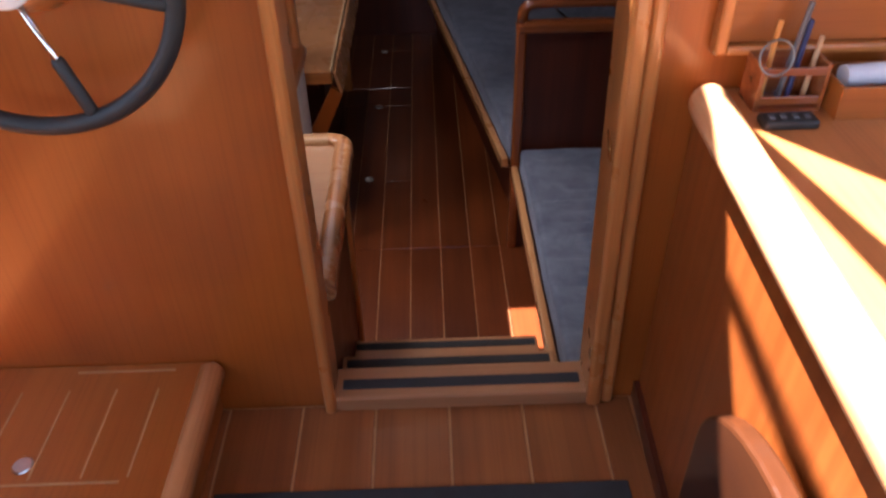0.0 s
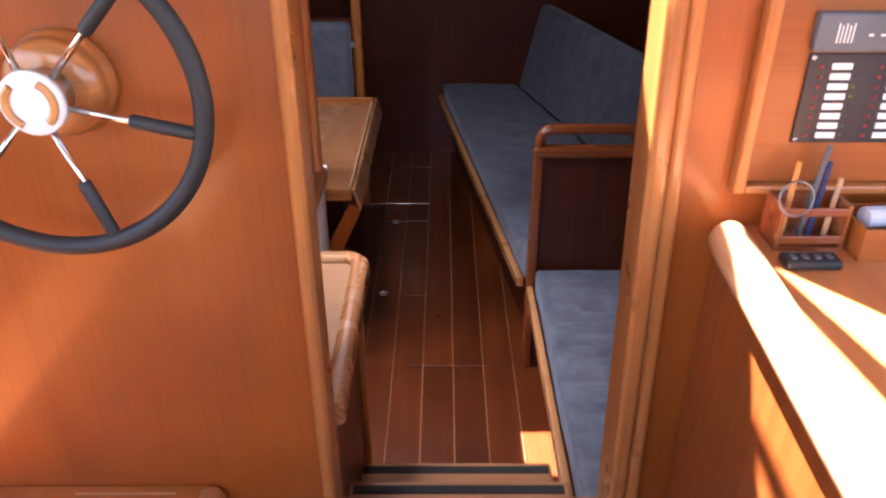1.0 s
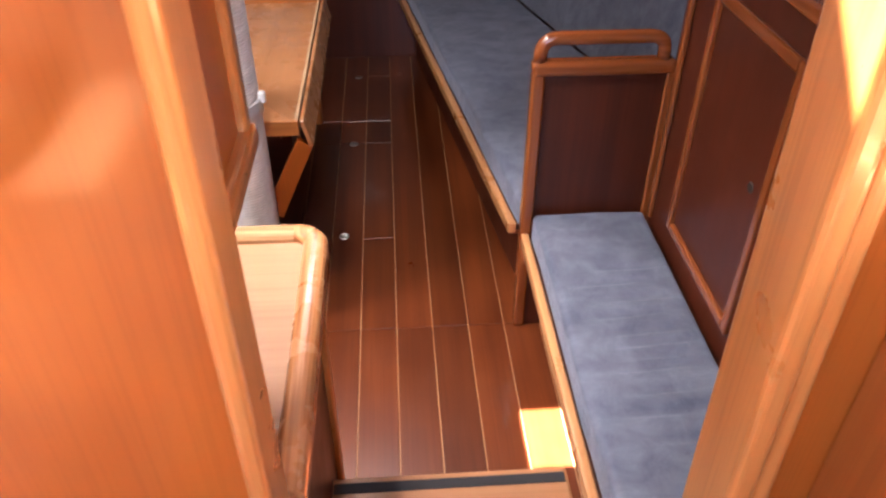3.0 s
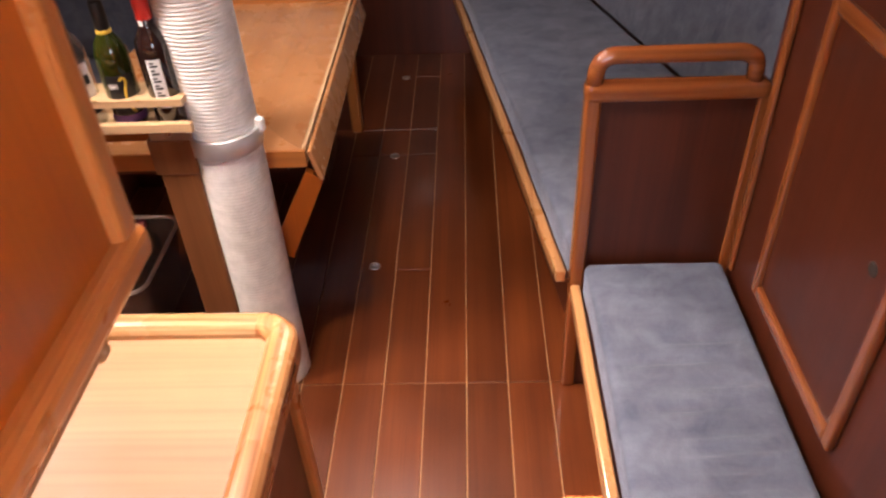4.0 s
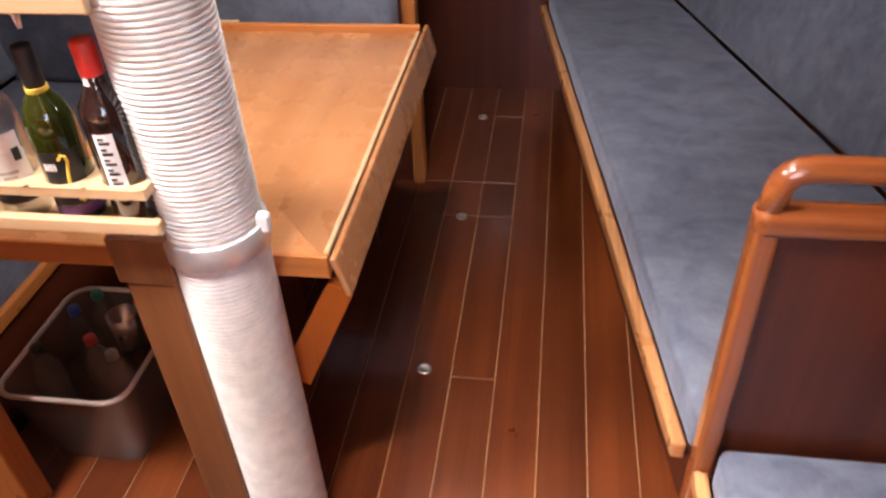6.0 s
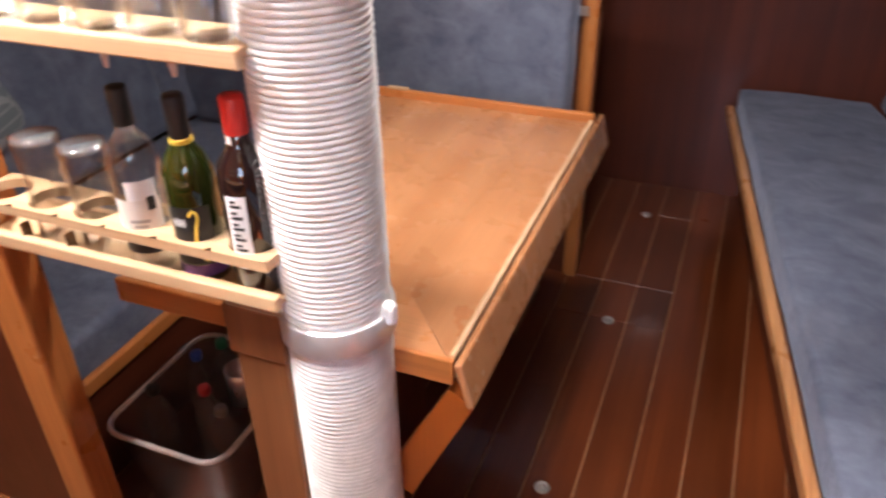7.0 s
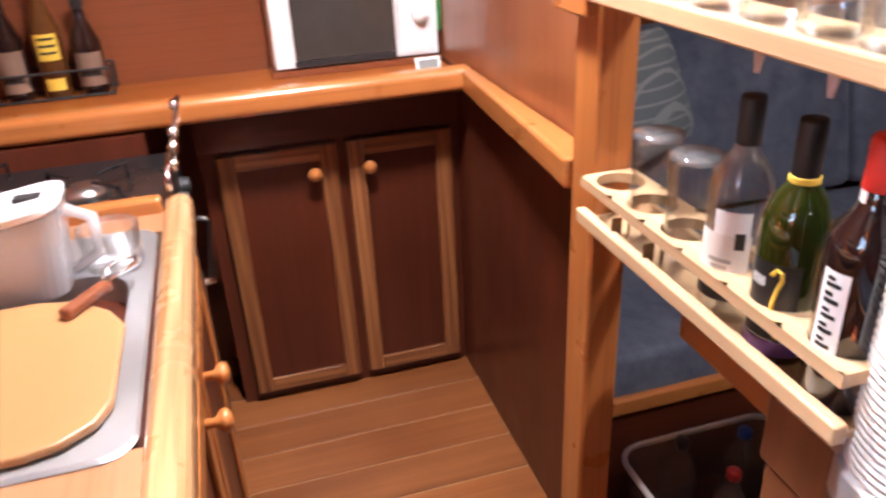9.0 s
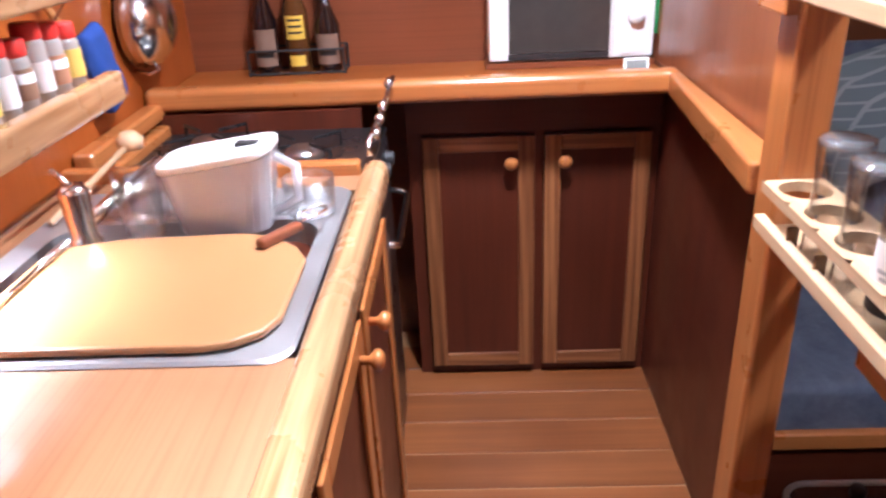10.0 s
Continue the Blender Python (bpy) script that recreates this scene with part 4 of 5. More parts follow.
def port_settee():
    s = thing("dinette_settee", (-1.5, 0.8, 0.0), "wooden dinette settee base with an oak edge rail", "settee")
    part("front_board", bx((-1.165, 0.066, 0.0), (-1.150, 1.9, 0.262)), MAHOG_Y, s)
    part("edge_rail", bx((-1.166, 0.066, 0.262), (-1.138, 1.9, 0.302), 0.006, 3), TRIM_Y, s, "oak edge rail")
    part("seat_board", bx((-2.0, 0.066, 0.262), (-1.1665, 1.9, 0.275)), MAHOG_Y, s)
    cushion("seat_cushion", [(-1.155, 0.068), (-1.155, 1.9), (-1.72, 1.9), (-1.72, 0.068)], 0.276, 0.40, "blue-grey velour dinette seat cushion")
    for y0, y1 in ((0.068, 0.30), (0.31, 1.2), (1.21, 1.9)):
        t = bx((0, y0, 0), (0.12, y1, 0.52), 0.035, 4)
        bmesh.ops.transform(t, matrix=pose(-1.78, 0, 0.40) @ pose(0, 0, 0, 0, -14), verts=t.verts)
        single("backrest_cushion", t, BLUE, "blue-grey velour dinette backrest", "cushion", "cushions of the saloon", smooth=True, loc=(-1.75, (y0 + y1) / 2, 0.4))
    # forward leg of the dinette
    f = thing("dinette_end", (-0.8, 1.45, 0.0), "panelled end of the dinette with an oak post", "settee")
    part("panel", bx((-2.0, 1.42, 0.0), (-0.33, 1.445, 0.99)), MAHOG_X, f)
    part("post", bx((-0.362, 1.395, 0.0), (-0.318, 1.455, 1.9), 0.008, 3), TRIM_Z, f, "oak end post")
    part("hinge", bx((-0.372, 1.385, 0.86), (-0.345, 1.395, 0.885), 0.002), STEEL, f)
    t = bx((-1.7, 1.305, 0.40), (-0.368, 1.41, 0.985), 0.03, 4)
    single("backrest_cushion", t, BLUE, "blue-grey velour dinette backrest", "cushion", "cushions of the saloon", smooth=True, loc=(-1.0, 1.36, 0.4))
    cushion("seat_cushion", [(-1.15, 1.0), (-0.40, 1.0), (-0.40, 1.3), (-1.15, 1.3)], 0.276, 0.40, "blue-grey velour dinette seat cushion")
    part("seat_box", bx((-1.148, 1.02, 0.0), (-0.41, 1.30, 0.275)), MAHOG_X, f)


# ---- galley ----
def sink_counter():
    c = thing("galley_cabinet", (-0.63, -0.92, 0.0), "mahogany galley cabinet with oak-framed doors", "cabinet", "galley cabinets")
    part("body", bx((-1.255, -1.205, 0.0), (-0.165, -0.630, 0.800)), MAHOG_Z, c)
    y = -0.630
    for x0, x1, kx in ((-1.225, -0.885, -0.935), (-0.860, -0.53, -0.830), (-0.515, -0.20, -0.25)):
        d = part("door", bx((x0, y, 0.06), (x1, y + 0.012, 0.755), 0.003), MAHOG_Z, c)
        for lo, hi, m in (((x0, y + 0.0125, 0.06), (x0 + 0.04, y + 0.02, 0.755), TRIM_Z), ((x1 - 0.04, y + 0.0125, 0.06), (x1, y + 0.02, 0.755), TRIM_Z), ((x0 + 0.04, y + 0.0125, 0.06), (x1 - 0.04, y + 0.02, 0.10), TRIM_X), ((x0 + 0.04, y + 0.0125, 0.715), (x1 - 0.04, y + 0.02, 0.755), TRIM_X)):
            part("door_frame", bx(lo, hi, 0.003), m, d)
        part("knob", lathe([(0.001, 0.0), (0.007, 0.0), (0.006, 0.012), (0.015, 0.020), (0.016, 0.027), (0.010, 0.033), (0.001, 0.034)], (kx + 0.01, y + 0.02, 0.712), 20, pose(0, 0, 0, -90)), TRIM_X, d, "round wooden knob", True)
    part("end_panel", bx((-0.165, -1.205, 0.0), (-0.150, -0.630, 0.800)), MAHOG_Z, c)
    part("corner_post", bx((-0.162, -0.650, 0.0), (-0.136, -0.618, 0.80), 0.008, 3), TRIM_Z, c)
    w = thing("worktop", (-0.63, -0.92, 0.801), "light wooden galley worktop with a thick rounded oak rim", "worktop")
    sx0, sx1, sy0, sy1 = -1.165, -0.646, -1.130, -0.657
    part("board", bx((-1.245, -1.205, 0.801), (sx0, -0.640, 0.833)), COUNTER_W, w)
    part("board", bx((sx1, -1.205, 0.801), (-0.145, -0.640, 0.833)), COUNTER_W, w)
    part("board", bx((sx0, -1.205, 0.801), (sx1, sy0, 0.833)), COUNTER_W, w)
    part("front_rim", sweep_flat([(-1.268, -0.625), (-0.171, -0.625)], 0.822, 0.046, 0.058, 0.018), RIM_X, w, "thick rounded oak rim")
    path = [(-0.1712 + 0.04 * math.cos(a), -0.665 + 0.04 * math.sin(a)) for a in np.linspace(math.pi / 2, 0, 9)] + [(-0.1312, -1.198)]
    part("end_rim", sweep_flat(path, 0.822, 0.046, 0.058, 0.018), RIM_Y, w, "thick rounded oak rim")
    part("side_rim", bx((-1.268, -1.205, 0.801), (-1.240, -0.650, 0.858), 0.006, 3), TRIM_Y, w, "low oak fiddle")
    sk = thing("sink", (-0.92, -0.90, 0.833), "stainless steel sink with a drainer rim", "sink")
    rim = bmesh.new()
    outer = rounded(sx0 - 0.012, sx1 + 0.014, sy0 - 0.01, sy1 + 0.004, 0.035)
    inner = rounded(sx0 + 0.13, sx1 - 0.022, sy0 + 0.035, sy1 - 0.026, 0.06)
    O = [rim.verts.new((x, y, 0.8345)) for x, y in outer]
    O2 = [rim.verts.new((x * 0.985 - 0.0138, y * 0.985 - 0.0135, 0.8385)) for x, y in outer]
    I = [rim.verts.new((x, y, 0.8370)) for x, y in inner]
    B = [rim.verts.new((x * 0.93 - 0.0595, y * 0.93 - 0.063, 0.70)) for x, y in inner]
    n = len(O)
    for k in range(n):
        j = (k + 1) % n
        rim.faces.new((O[k], O[j], O2[j], O2[k]))
        rim.faces.new((O2[k], O2[j], I[j], I[k]))
        rim.faces.new((I[k], I[j], B[j], B[k]))
    rim.faces.new(B)
    part("basin", rim, SINK_STEEL, sk, smooth=False)
    # drainer half behind the basin
    t = bx((sx0 + 0.01, sy0 + 0.06, 0.8375), (sx0 + 0.10, sy1 - 0.03, 0.8405), 0.002)
    part("drainer", t, SINK_STEEL, sk)
    part("drainer_groove", tube([(sx0 + 0.112, sy0 + 0.06, 0.8385), (sx0 + 0.112, sy1 - 0.03, 0.8385)], 0.0025, 6), SINK_STEEL, sk)



def sweep_flat(path, z, w, h, r):
    """A bar of rounded section led along a line in plan."""
    prof = []
    for cu, cv, a0 in ((w / 2 - r, h / 2 - r, 0), (-w / 2 + r, h / 2 - r, 90), (-w / 2 + r, -h / 2 + r, 180), (w / 2 - r, -h / 2 + r, 270)):
        prof += [(cu + r * math.cos(radians(a0 + 22.5 * i)), cv + r * math.sin(radians(a0 + 22.5 * i))) for i in range(5)]
    t = bmesh.new()
    P = [Vector((x, y, 0)) for x, y in path]
    rings = []
    for i, p in enumerate(P):
        d = (P[min(i + 1, len(P) - 1)] - P[max(i - 1, 0)]).normalized()
        s = Vector((-d.y, d.x, 0))
        rings.append([t.verts.new(p + s * u + Vector((0, 0, z + v))) for u, v in prof])
    n = len(prof)
    for a, b in zip(rings, rings[1:]):
        for k in range(n):
            t.faces.new((a[k], a[(k + 1) % n], b[(k + 1) % n], b[k]))
    t.faces.new(rings[0])
    t.faces.new(rings[-1][::-1])
    return t


def rounded(x0, x1, y0, y1, r, n=8):
    out = []
    for cx, cy, a0 in ((x1 - r, y1 - r, 0), (x0 + r, y1 - r, 90), (x0 + r, y0 + r, 180), (x1 - r, y0 + r, 270)):
        for i in range(n + 1):
            a = radians(a0 + 90 * i / n)
            out.append((cx + r * math.cos(a), cy + r * math.sin(a)))
    return out


def port_counter():
    c = thing("galley_cupboard", (-1.95, -0.3, 0.0), "mahogany galley cupboard with two oak-framed doors", "cabinet", "galley cabinets")
    x = -1.822
    part("body", bx((-2.058, -0.61, 0.0), (x, 0.036, 0.844)), MAHOG_Z, c)
    for y0, y1, ky, lab in ((-0.572, -0.283, -0.345, "dark mahogany door with an oak frame"), (-0.258, 0.012, -0.208, "dark mahogany door with an oak frame")):
        d = part("door", bx((x, y0, 0.035), (x + 0.012, y1, 0.725), 0.002), MAHOG_Z, c, lab)
        for lo, hi, m in (((x + 0.0125, y0, 0.035), (x + 0.024, y0 + 0.042, 0.725), FRAME_Z), ((x + 0.0125, y1 - 0.042, 0.035), (x + 0.024, y1, 0.725), FRAME_Z), ((x + 0.0125, y0 + 0.042, 0.035), (x + 0.024, y1 - 0.042, 0.075), FRAME_Y), ((x + 0.0125, y0 + 0.042, 0.685), (x + 0.024, y1 - 0.042, 0.725), FRAME_Y)):
            part("door_frame", bx(lo, hi, 0.003), m, d, "brown oak frame")
        part("knob", lathe([(0.001, 0.0), (0.008, 0.0), (0.007, 0.010), (0.015, 0.017), (0.018, 0.025), (0.012, 0.032), (0.001, 0.033)], (x + 0.024, ky, 0.66), 20, pose(0, 0, 0, 0, 90)), TRIM_X, d, "round wooden knob", True)
    w = thing("worktop", (-1.9, -0.6, 0.86), "teak galley counter with a rounded oak edge along the hull", "worktop")
    part("board", bx((-2.058, -1.205, 0.845), (-1.721, 0.036, 0.865)), PANEL_Y, w)
    part("edge", bx((-1.720, -1.205, 0.850), (-1.666, 0.036, 0.905), 0.016, 4), TRIM_Y, w, "rounded oak edge")
    part("apron", bx((-1.822, -0.61, 0.74), (-1.80, 0.036, 0.86)), MAHOG_Y, w)


def stove():
    s = thing("gimballed_stove", (-1.40, -0.93, 0.0), "black gimballed galley stove with a steel fiddle rail", "stove")
    BLK = plain("black_enamel", (0.014, 0.013, 0.013), 0.28)
    part("body", bx((-1.662, -1.16, 0.02), (-1.280, -0.642, 0.79), 0.01), BLK, s)
    part("hob", bx((-1.662, -1.16, 0.79), (-1.280, -0.642, 0.802), 0.004), BLK, s)
    for bx0, by0 in ((-1.55, -1.03), (-1.38, -1.03), (-1.46, -0.80)):
        part("burner", lathe([(0.001, 0.02), (0.03, 0.02), (0.036, 0.012), (0.045, 0.0), (0.001, 0.0)], (bx0, by0, 0.802), 24), STEEL, s, smooth=True)
        for k in range(4):
            a = radians(45 + 90 * k)
            part("pan_support", tube([(bx0 + 0.03 * math.cos(a), by0 + 0.03 * math.sin(a), 0.833), (bx0 + 0.10 * math.cos(a), by0 + 0.10 * math.sin(a), 0.833), (bx0 + 0.10 * math.cos(a), by0 + 0.10 * math.sin(a), 0.802)], 0.004, 6), BLK, s)
    part("fiddle_rail", tube([(-1.262, -0.632, 0.862), (-1.266, -0.634, 0.884), (-1.45, -0.622, 0.905), (-1.649, -0.618, 0.918)], 0.006, 10), CHROME, s, "thin steel rail", True)
    for x, cz in ((-1.31, 0.889), (-1.38, 0.897), (-1.45, 0.905), (-1.61, 0.915)):
        part("rail_clamp", lathe([(0.001, -0.012), (0.010, -0.012), (0.010, 0.012), (0.001, 0.012)], (x, -0.624, cz), 12, pose(0, 0, 0, 0, 90)), CHROME, s, smooth=True)
    part("oven_handle", tube([(-1.62, -0.642, 0.66), (-1.62, -0.612, 0.655), (-1.61, -0.600, 0.648), (-1.33, -0.600, 0.648), (-1.32, -0.612, 0.655), (-1.32, -0.642, 0.66)], 0.007, 8), CHROME, s, smooth=True)
    for k in range(4):
        part("knob", lathe([(0.001, 0.02), (0.016, 0.018), (0.018, 0.0), (0.001, 0.0)], (-1.60 + 0.085 * k, -0.642, 0.745), 16, pose(0, 0, 0, -90)), BLACK_RUBBER, s)
    part("gas_hose", tube([(-1.265, -0.66, 0.80), (-1.263, -0.615, 0.70), (-1.265, -0.62, 0.55), (-1.27, -0.66, 0.45)], 0.006, 8), STEEL, s, smooth=True)
    tagged(part("wall_behind_stove", bx((-1.679, -1.206, 0.0), (-1.664, -0.70, 0.845)), MAHOG_Z), "dark panel behind the stove", "wall", kind="structure")


def aft_trim():
    w = thing("counter_fiddle", (-1.4, -1.19, 0.82), "oak fiddle rails along the wall behind the stove", "rail", kind="structure")
    part("rail", bx((-1.69, -1.208, 0.835), (-1.30, -1.165, 0.872), 0.008, 3), TRIM_X, w)
    part("rail", bx((-1.66, -1.208, 0.795), (-1.285, -1.150, 0.827), 0.008, 3), TRIM_X, w)


def end_panel():
    o = thing("overhead_locker", (-0.55, -1.05, 1.07), "teak overhead locker above the sink with an oak trim", "locker")
    part("end_panel", bx((-0.199, -1.205, 1.185), (-0.183, -0.880, 1.99)), PANEL_Z, o, "orange-brown end panel")
    part("front_trim", bx((-0.206, -0.882, 1.180), (-0.170, -0.846, 1.99), 0.010, 3), TRIM_Z, o, "rounded oak trim")
    part("bottom_trim", bx((-0.213, -1.205, 1.150), (-0.163, -0.842, 1.188), 0.012, 3), TRIM_Y, o, "rounded oak trim")


steps(); steering_wheel(); helm_bench(); chart_table(); helm_seat(); switch_panel(); pen_rack(); floor_mat()
aft_seat(); locker_front(); partition(); fwd_settee()
mast_post(); saloon_table(); bottle_rack(); galley_wall(); port_settee()
sink_counter(); port_counter(); stove(); aft_trim(); end_panel()


# ---- small things ----
def shell(profile, wall):
    """Outer and inner profile of a thin-walled vessel, open at the top."""
    inner = [(max(r - wall, 0.001), z + (wall if i == 0 else 0)) for i, (r, z) in enumerate(profile)]
    return [(0.0, profile[0][1])] + profile + inner[::-1] + [(0.0, profile[0][1] + wall)]


def wrap(at, r, z0, z1, a0, a1, n=14, bm=None):
    """A label laid round a bottle."""
    t = bm or bmesh.new()
    for q in range(n):
        b0, b1 = radians(a0 + (a1 - a0) * q / n), radians(a0 + (a1 - a0) * (q + 1) / n)
        f = [(r * math.cos(b0), r * math.sin(b0), z0), (r * math.cos(b1), r * math.sin(b1), z0), (r * math.cos(b1), r * math.sin(b1), z1), (r * math.cos(b0), r * math.sin(b0), z1)]
        t.faces.new([t.verts.new(Vector(p) + Vector(at)) for p in f])
    bmesh.ops.remove_doubles(t, verts=t.verts, dist=1e-6)
    return t


CLEAR = glass("clear_glass", (0.985, 0.99, 0.99), 0.02, 1.5)
GREEN = plain("green_bottle_glass", (0.018, 0.025, 0.0035), 0.06, 0, 0.2, 8, coat=0.6)
DARKG = plain("dark_wine_glass", (0.012, 0.006, 0.006), 0.06, 0, 0.2, 8, coat=0.6)
BROWN = plain("amber_bottle_glass", (0.09, 0.035, 0.010), 0.08, 0, 0.3, 8, coat=0.6)
CREAM = plain("cream_label_paper", (0.72, 0.68, 0.62), 0.6, 0, 0.05)
WHITE_P = plain("white_label_paper", (0.80, 0.79, 0.77), 0.55, 0, 0.04)
BLACK_P = plain("black_print", (0.012, 0.012, 0.012), 0.45)
YELLOW_P = plain("gold_print", (0.70, 0.48, 0.06), 0.4)
TAN_P = plain("tan_label_paper", (0.20, 0.12, 0.08), 0.6)
RED_P = plain("red_foil", (0.62, 0.035, 0.025), 0.35)
PURPLE_P = plain("purple_print", (0.09, 0.03, 0.12), 0.5)
PLASTIC = glass("clear_plastic", (0.93, 0.93, 0.92), 0.10, 1.45, 0.10)
BZ = 0.833
CY = 0.007


def bottle(name, x, label, mat, profile, cap_mat, cap, group="bottles in the rack"):
    o = (x, CY, BZ)
    b = thing(name, o, label, "bottle", group)
    part("body", lathe(profile, o, 32), mat, b, smooth=True)
    part("cap", lathe(cap, o, 28), cap_mat, b, smooth=True)
    return b, o


def rack_bottles():
    b, o = bottle("wine_bottle", RACK_X[5], "dark red wine bottle with a red foil cap and white label", DARKG,
                  [(0, 0.003), (0.030, 0.0), (0.0338, 0.005), (0.0338, 0.165), (0.0315, 0.182), (0.018, 0.203), (0.0145, 0.212), (0.0145, 0.262), (0, 0.262)], RED_P,
                  [(0.0152, 0.222), (0.0158, 0.224), (0.0158, 0.266), (0.0135, 0.270), (0, 0.270)])
    part("neck_label", wrap(o, 0.0150, 0.208, 0.223, -130, -85), WHITE_P, b, "small white neck label")
    lb = part("label", wrap(o, 0.0341, 0.045, 0.150, -104, -58), WHITE_P, b, "white label with dark print")
    for z, dz in ((0.134, 0.0105), (0.1175, 0.0115), (0.102, 0.0105), (0.0865, 0.0105), (0.071, 0.0105), (0.048, 0.0085)):
        part("print_bar", wrap(o, 0.0344, z, z + dz * 0.42, -95, -69), BLACK_P, lb)
        part("print_bar", wrap(o, 0.0344, z + dz * 0.62, z + dz, -95, -80), BLACK_P, lb)
    part("back_label", wrap(o, 0.0341, 0.04, 0.12, 10, 50), CREAM, b)
    b, o = bottle("spirit_bottle", RACK_X[4], "green glass bottle with a black label and a yellow bird mark", GREEN,
                  [(0, 0.003), (0.031, 0.0), (0.0338, 0.005), (0.0338, 0.135), (0.0325, 0.158), (0.026, 0.180), (0.016, 0.194), (0.0125, 0.205), (0.0125, 0.25), (0, 0.25)], BLACK_P,
                  [(0.0132, 0.200), (0.0135, 0.202), (0.0135, 0.256), (0.0120, 0.260), (0, 0.260)])
    part("neck_ring", lathe([(0.0130, 0.196), (0.0152, 0.197), (0.0152, 0.203), (0.0130, 0.204)], o, 24), YELLOW_P, b, "yellow neck ring")
    part("base_band", wrap(o, 0.0341, 0.012, 0.030, -180, 180, 36), PURPLE_P, b, "purple band")
    lb = part("label", wrap(o, 0.0341, 0.032, 0.118, -112, -18), BLACK_P, b, "black label")
    for a0, a1 in ((-106, -101), (-99, -95), (-93, -89), (-87, -83), (-81, -77)):
        part("print_bar", wrap(o, 0.0344, 0.090, 0.101, a0, a1, 3), WHITE_P, lb)
    pts = [(-66, 0.106), (-58, 0.113), (-50, 0.110), (-48, 0.102), (-54, 0.090), (-58, 0.076), (-60, 0.062), (-52, 0.050), (-36, 0.046), (-28, 0.056), (-40, 0.064), (-56, 0.066), (-48, 0.056), (-50, 0.040), (-42, 0.036)]
    part("bird_mark", tube([Vector(o) + Vector((0.0345 * math.cos(radians(a)), 0.0345 * math.sin(radians(a)), z)) for a, z in pts], 0.0024, 5), YELLOW_P, lb, "yellow bird-like mark")
    b, o = bottle("clear_bottle", RACK_X[3], "clear glass bottle with a pale label and black cap", CLEAR,
                  shell([(0.0320, 0.0), (0.0338, 0.006), (0.0338, 0.145), (0.034, 0.168), (0.024, 0.188), (0.0135, 0.202), (0.0125, 0.21), (0.0125, 0.250)], 0.0022)[:-1] + [(0, 0.004)], BLACK_P,
                  [(0.0132, 0.208), (0.0136, 0.210), (0.0136, 0.256), (0.0120, 0.260), (0, 0.260)])
    part("label", wrap(o, 0.0341, 0.056, 0.112, -130, -8), CREAM, b, "pale pinkish label")
    part("label_top", wrap(o, 0.0341, 0.112, 0.140, -80, -12), WHITE_P, b)
    part("label_foot", wrap(o, 0.0341, 0.030, 0.056, -130, -8), BLACK_P, b, "dark label foot")
    part("label_spot", wrap(o, 0.0344, 0.096, 0.116, -38, -20, 6), BLACK_P, b)
    for z, a0, a1 in ((0.078, -85, -40), (0.070, -78, -46)):
        part("print_bar", wrap(o, 0.0344, z, z + 0.005, a0, a1), plain("grey_print", (0.35, 0.33, 0.31), 0.5), b)
    THICK = glass("thick_glass_base", (0.97, 0.98, 0.98), 0.03, 1.5, 0.07)
    flip = pose(0, 0, 0, 180)
    tum = shell([(0.0330, 0.0), (0.0335, 0.004), (0.0325, 0.030), (0.0300, 0.060), (0.0315, 0.085), (0.0322, 0.168)], 0.0022)
    for i in (1, 2):
        g = thing("drinking_glass", (RACK_X[i], CY, BZ), "clear tumbler upside down in the rack", "glass", "glasses in the rack")
        part("body", lathe(tum, (RACK_X[i], CY, BZ + 0.168), 32, flip), CLEAR, g, smooth=True)
        part("base", lathe([(0, 0.0), (0.027, 0.0), (0.0315, 0.003), (0.0315, 0.009), (0.026, 0.011), (0, 0.008)], (RACK_X[i], CY, BZ + 0.1695), 32, flip), THICK, g, "thick shiny glass base", True)
        # added brown strip, standing in for the hole's brownish inner wall
        single("rack_peg", bx((RACK_X[i] - 0.042, CY - 0.038, 0.833), (RACK_X[i] - 0.036, CY - 0.022, 0.868), 0.002), BROWN, "small brown strip added for the brownish inner wall of a rack hole", "peg")
    up = shell([(0.0290, 0.0), (0.0320, 0.004), (0.0355, 0.085)], 0.002)
    for x in (-0.83, -0.745, -0.655, -0.575, -0.50):
        single("drinking_glass", lathe(up, (x, CY, 1.1705), 28), CLEAR, "clear tumbler on the upper shelf", "glass", "glasses on the upper shelf", smooth=True, loc=(x, CY, 1.1705))
    for x in (-0.68, -0.575):
        t = thing("cord_end", (x, 0.02, 1.158), "pale cord ends hanging under the shelf", "cord", "cord ends")
        for dx, tilt in ((-0.010, 0.012), (0.006, -0.004)):
            part("strand", tube([(x + dx, 0.02, 1.157), (x + dx + tilt * 0.4, 0.018, 1.135), (x + dx + tilt, 0.015, 1.112)], 0.0030, 6), plain("pale_cord", (0.62, 0.50, 0.46), 0.7), t)


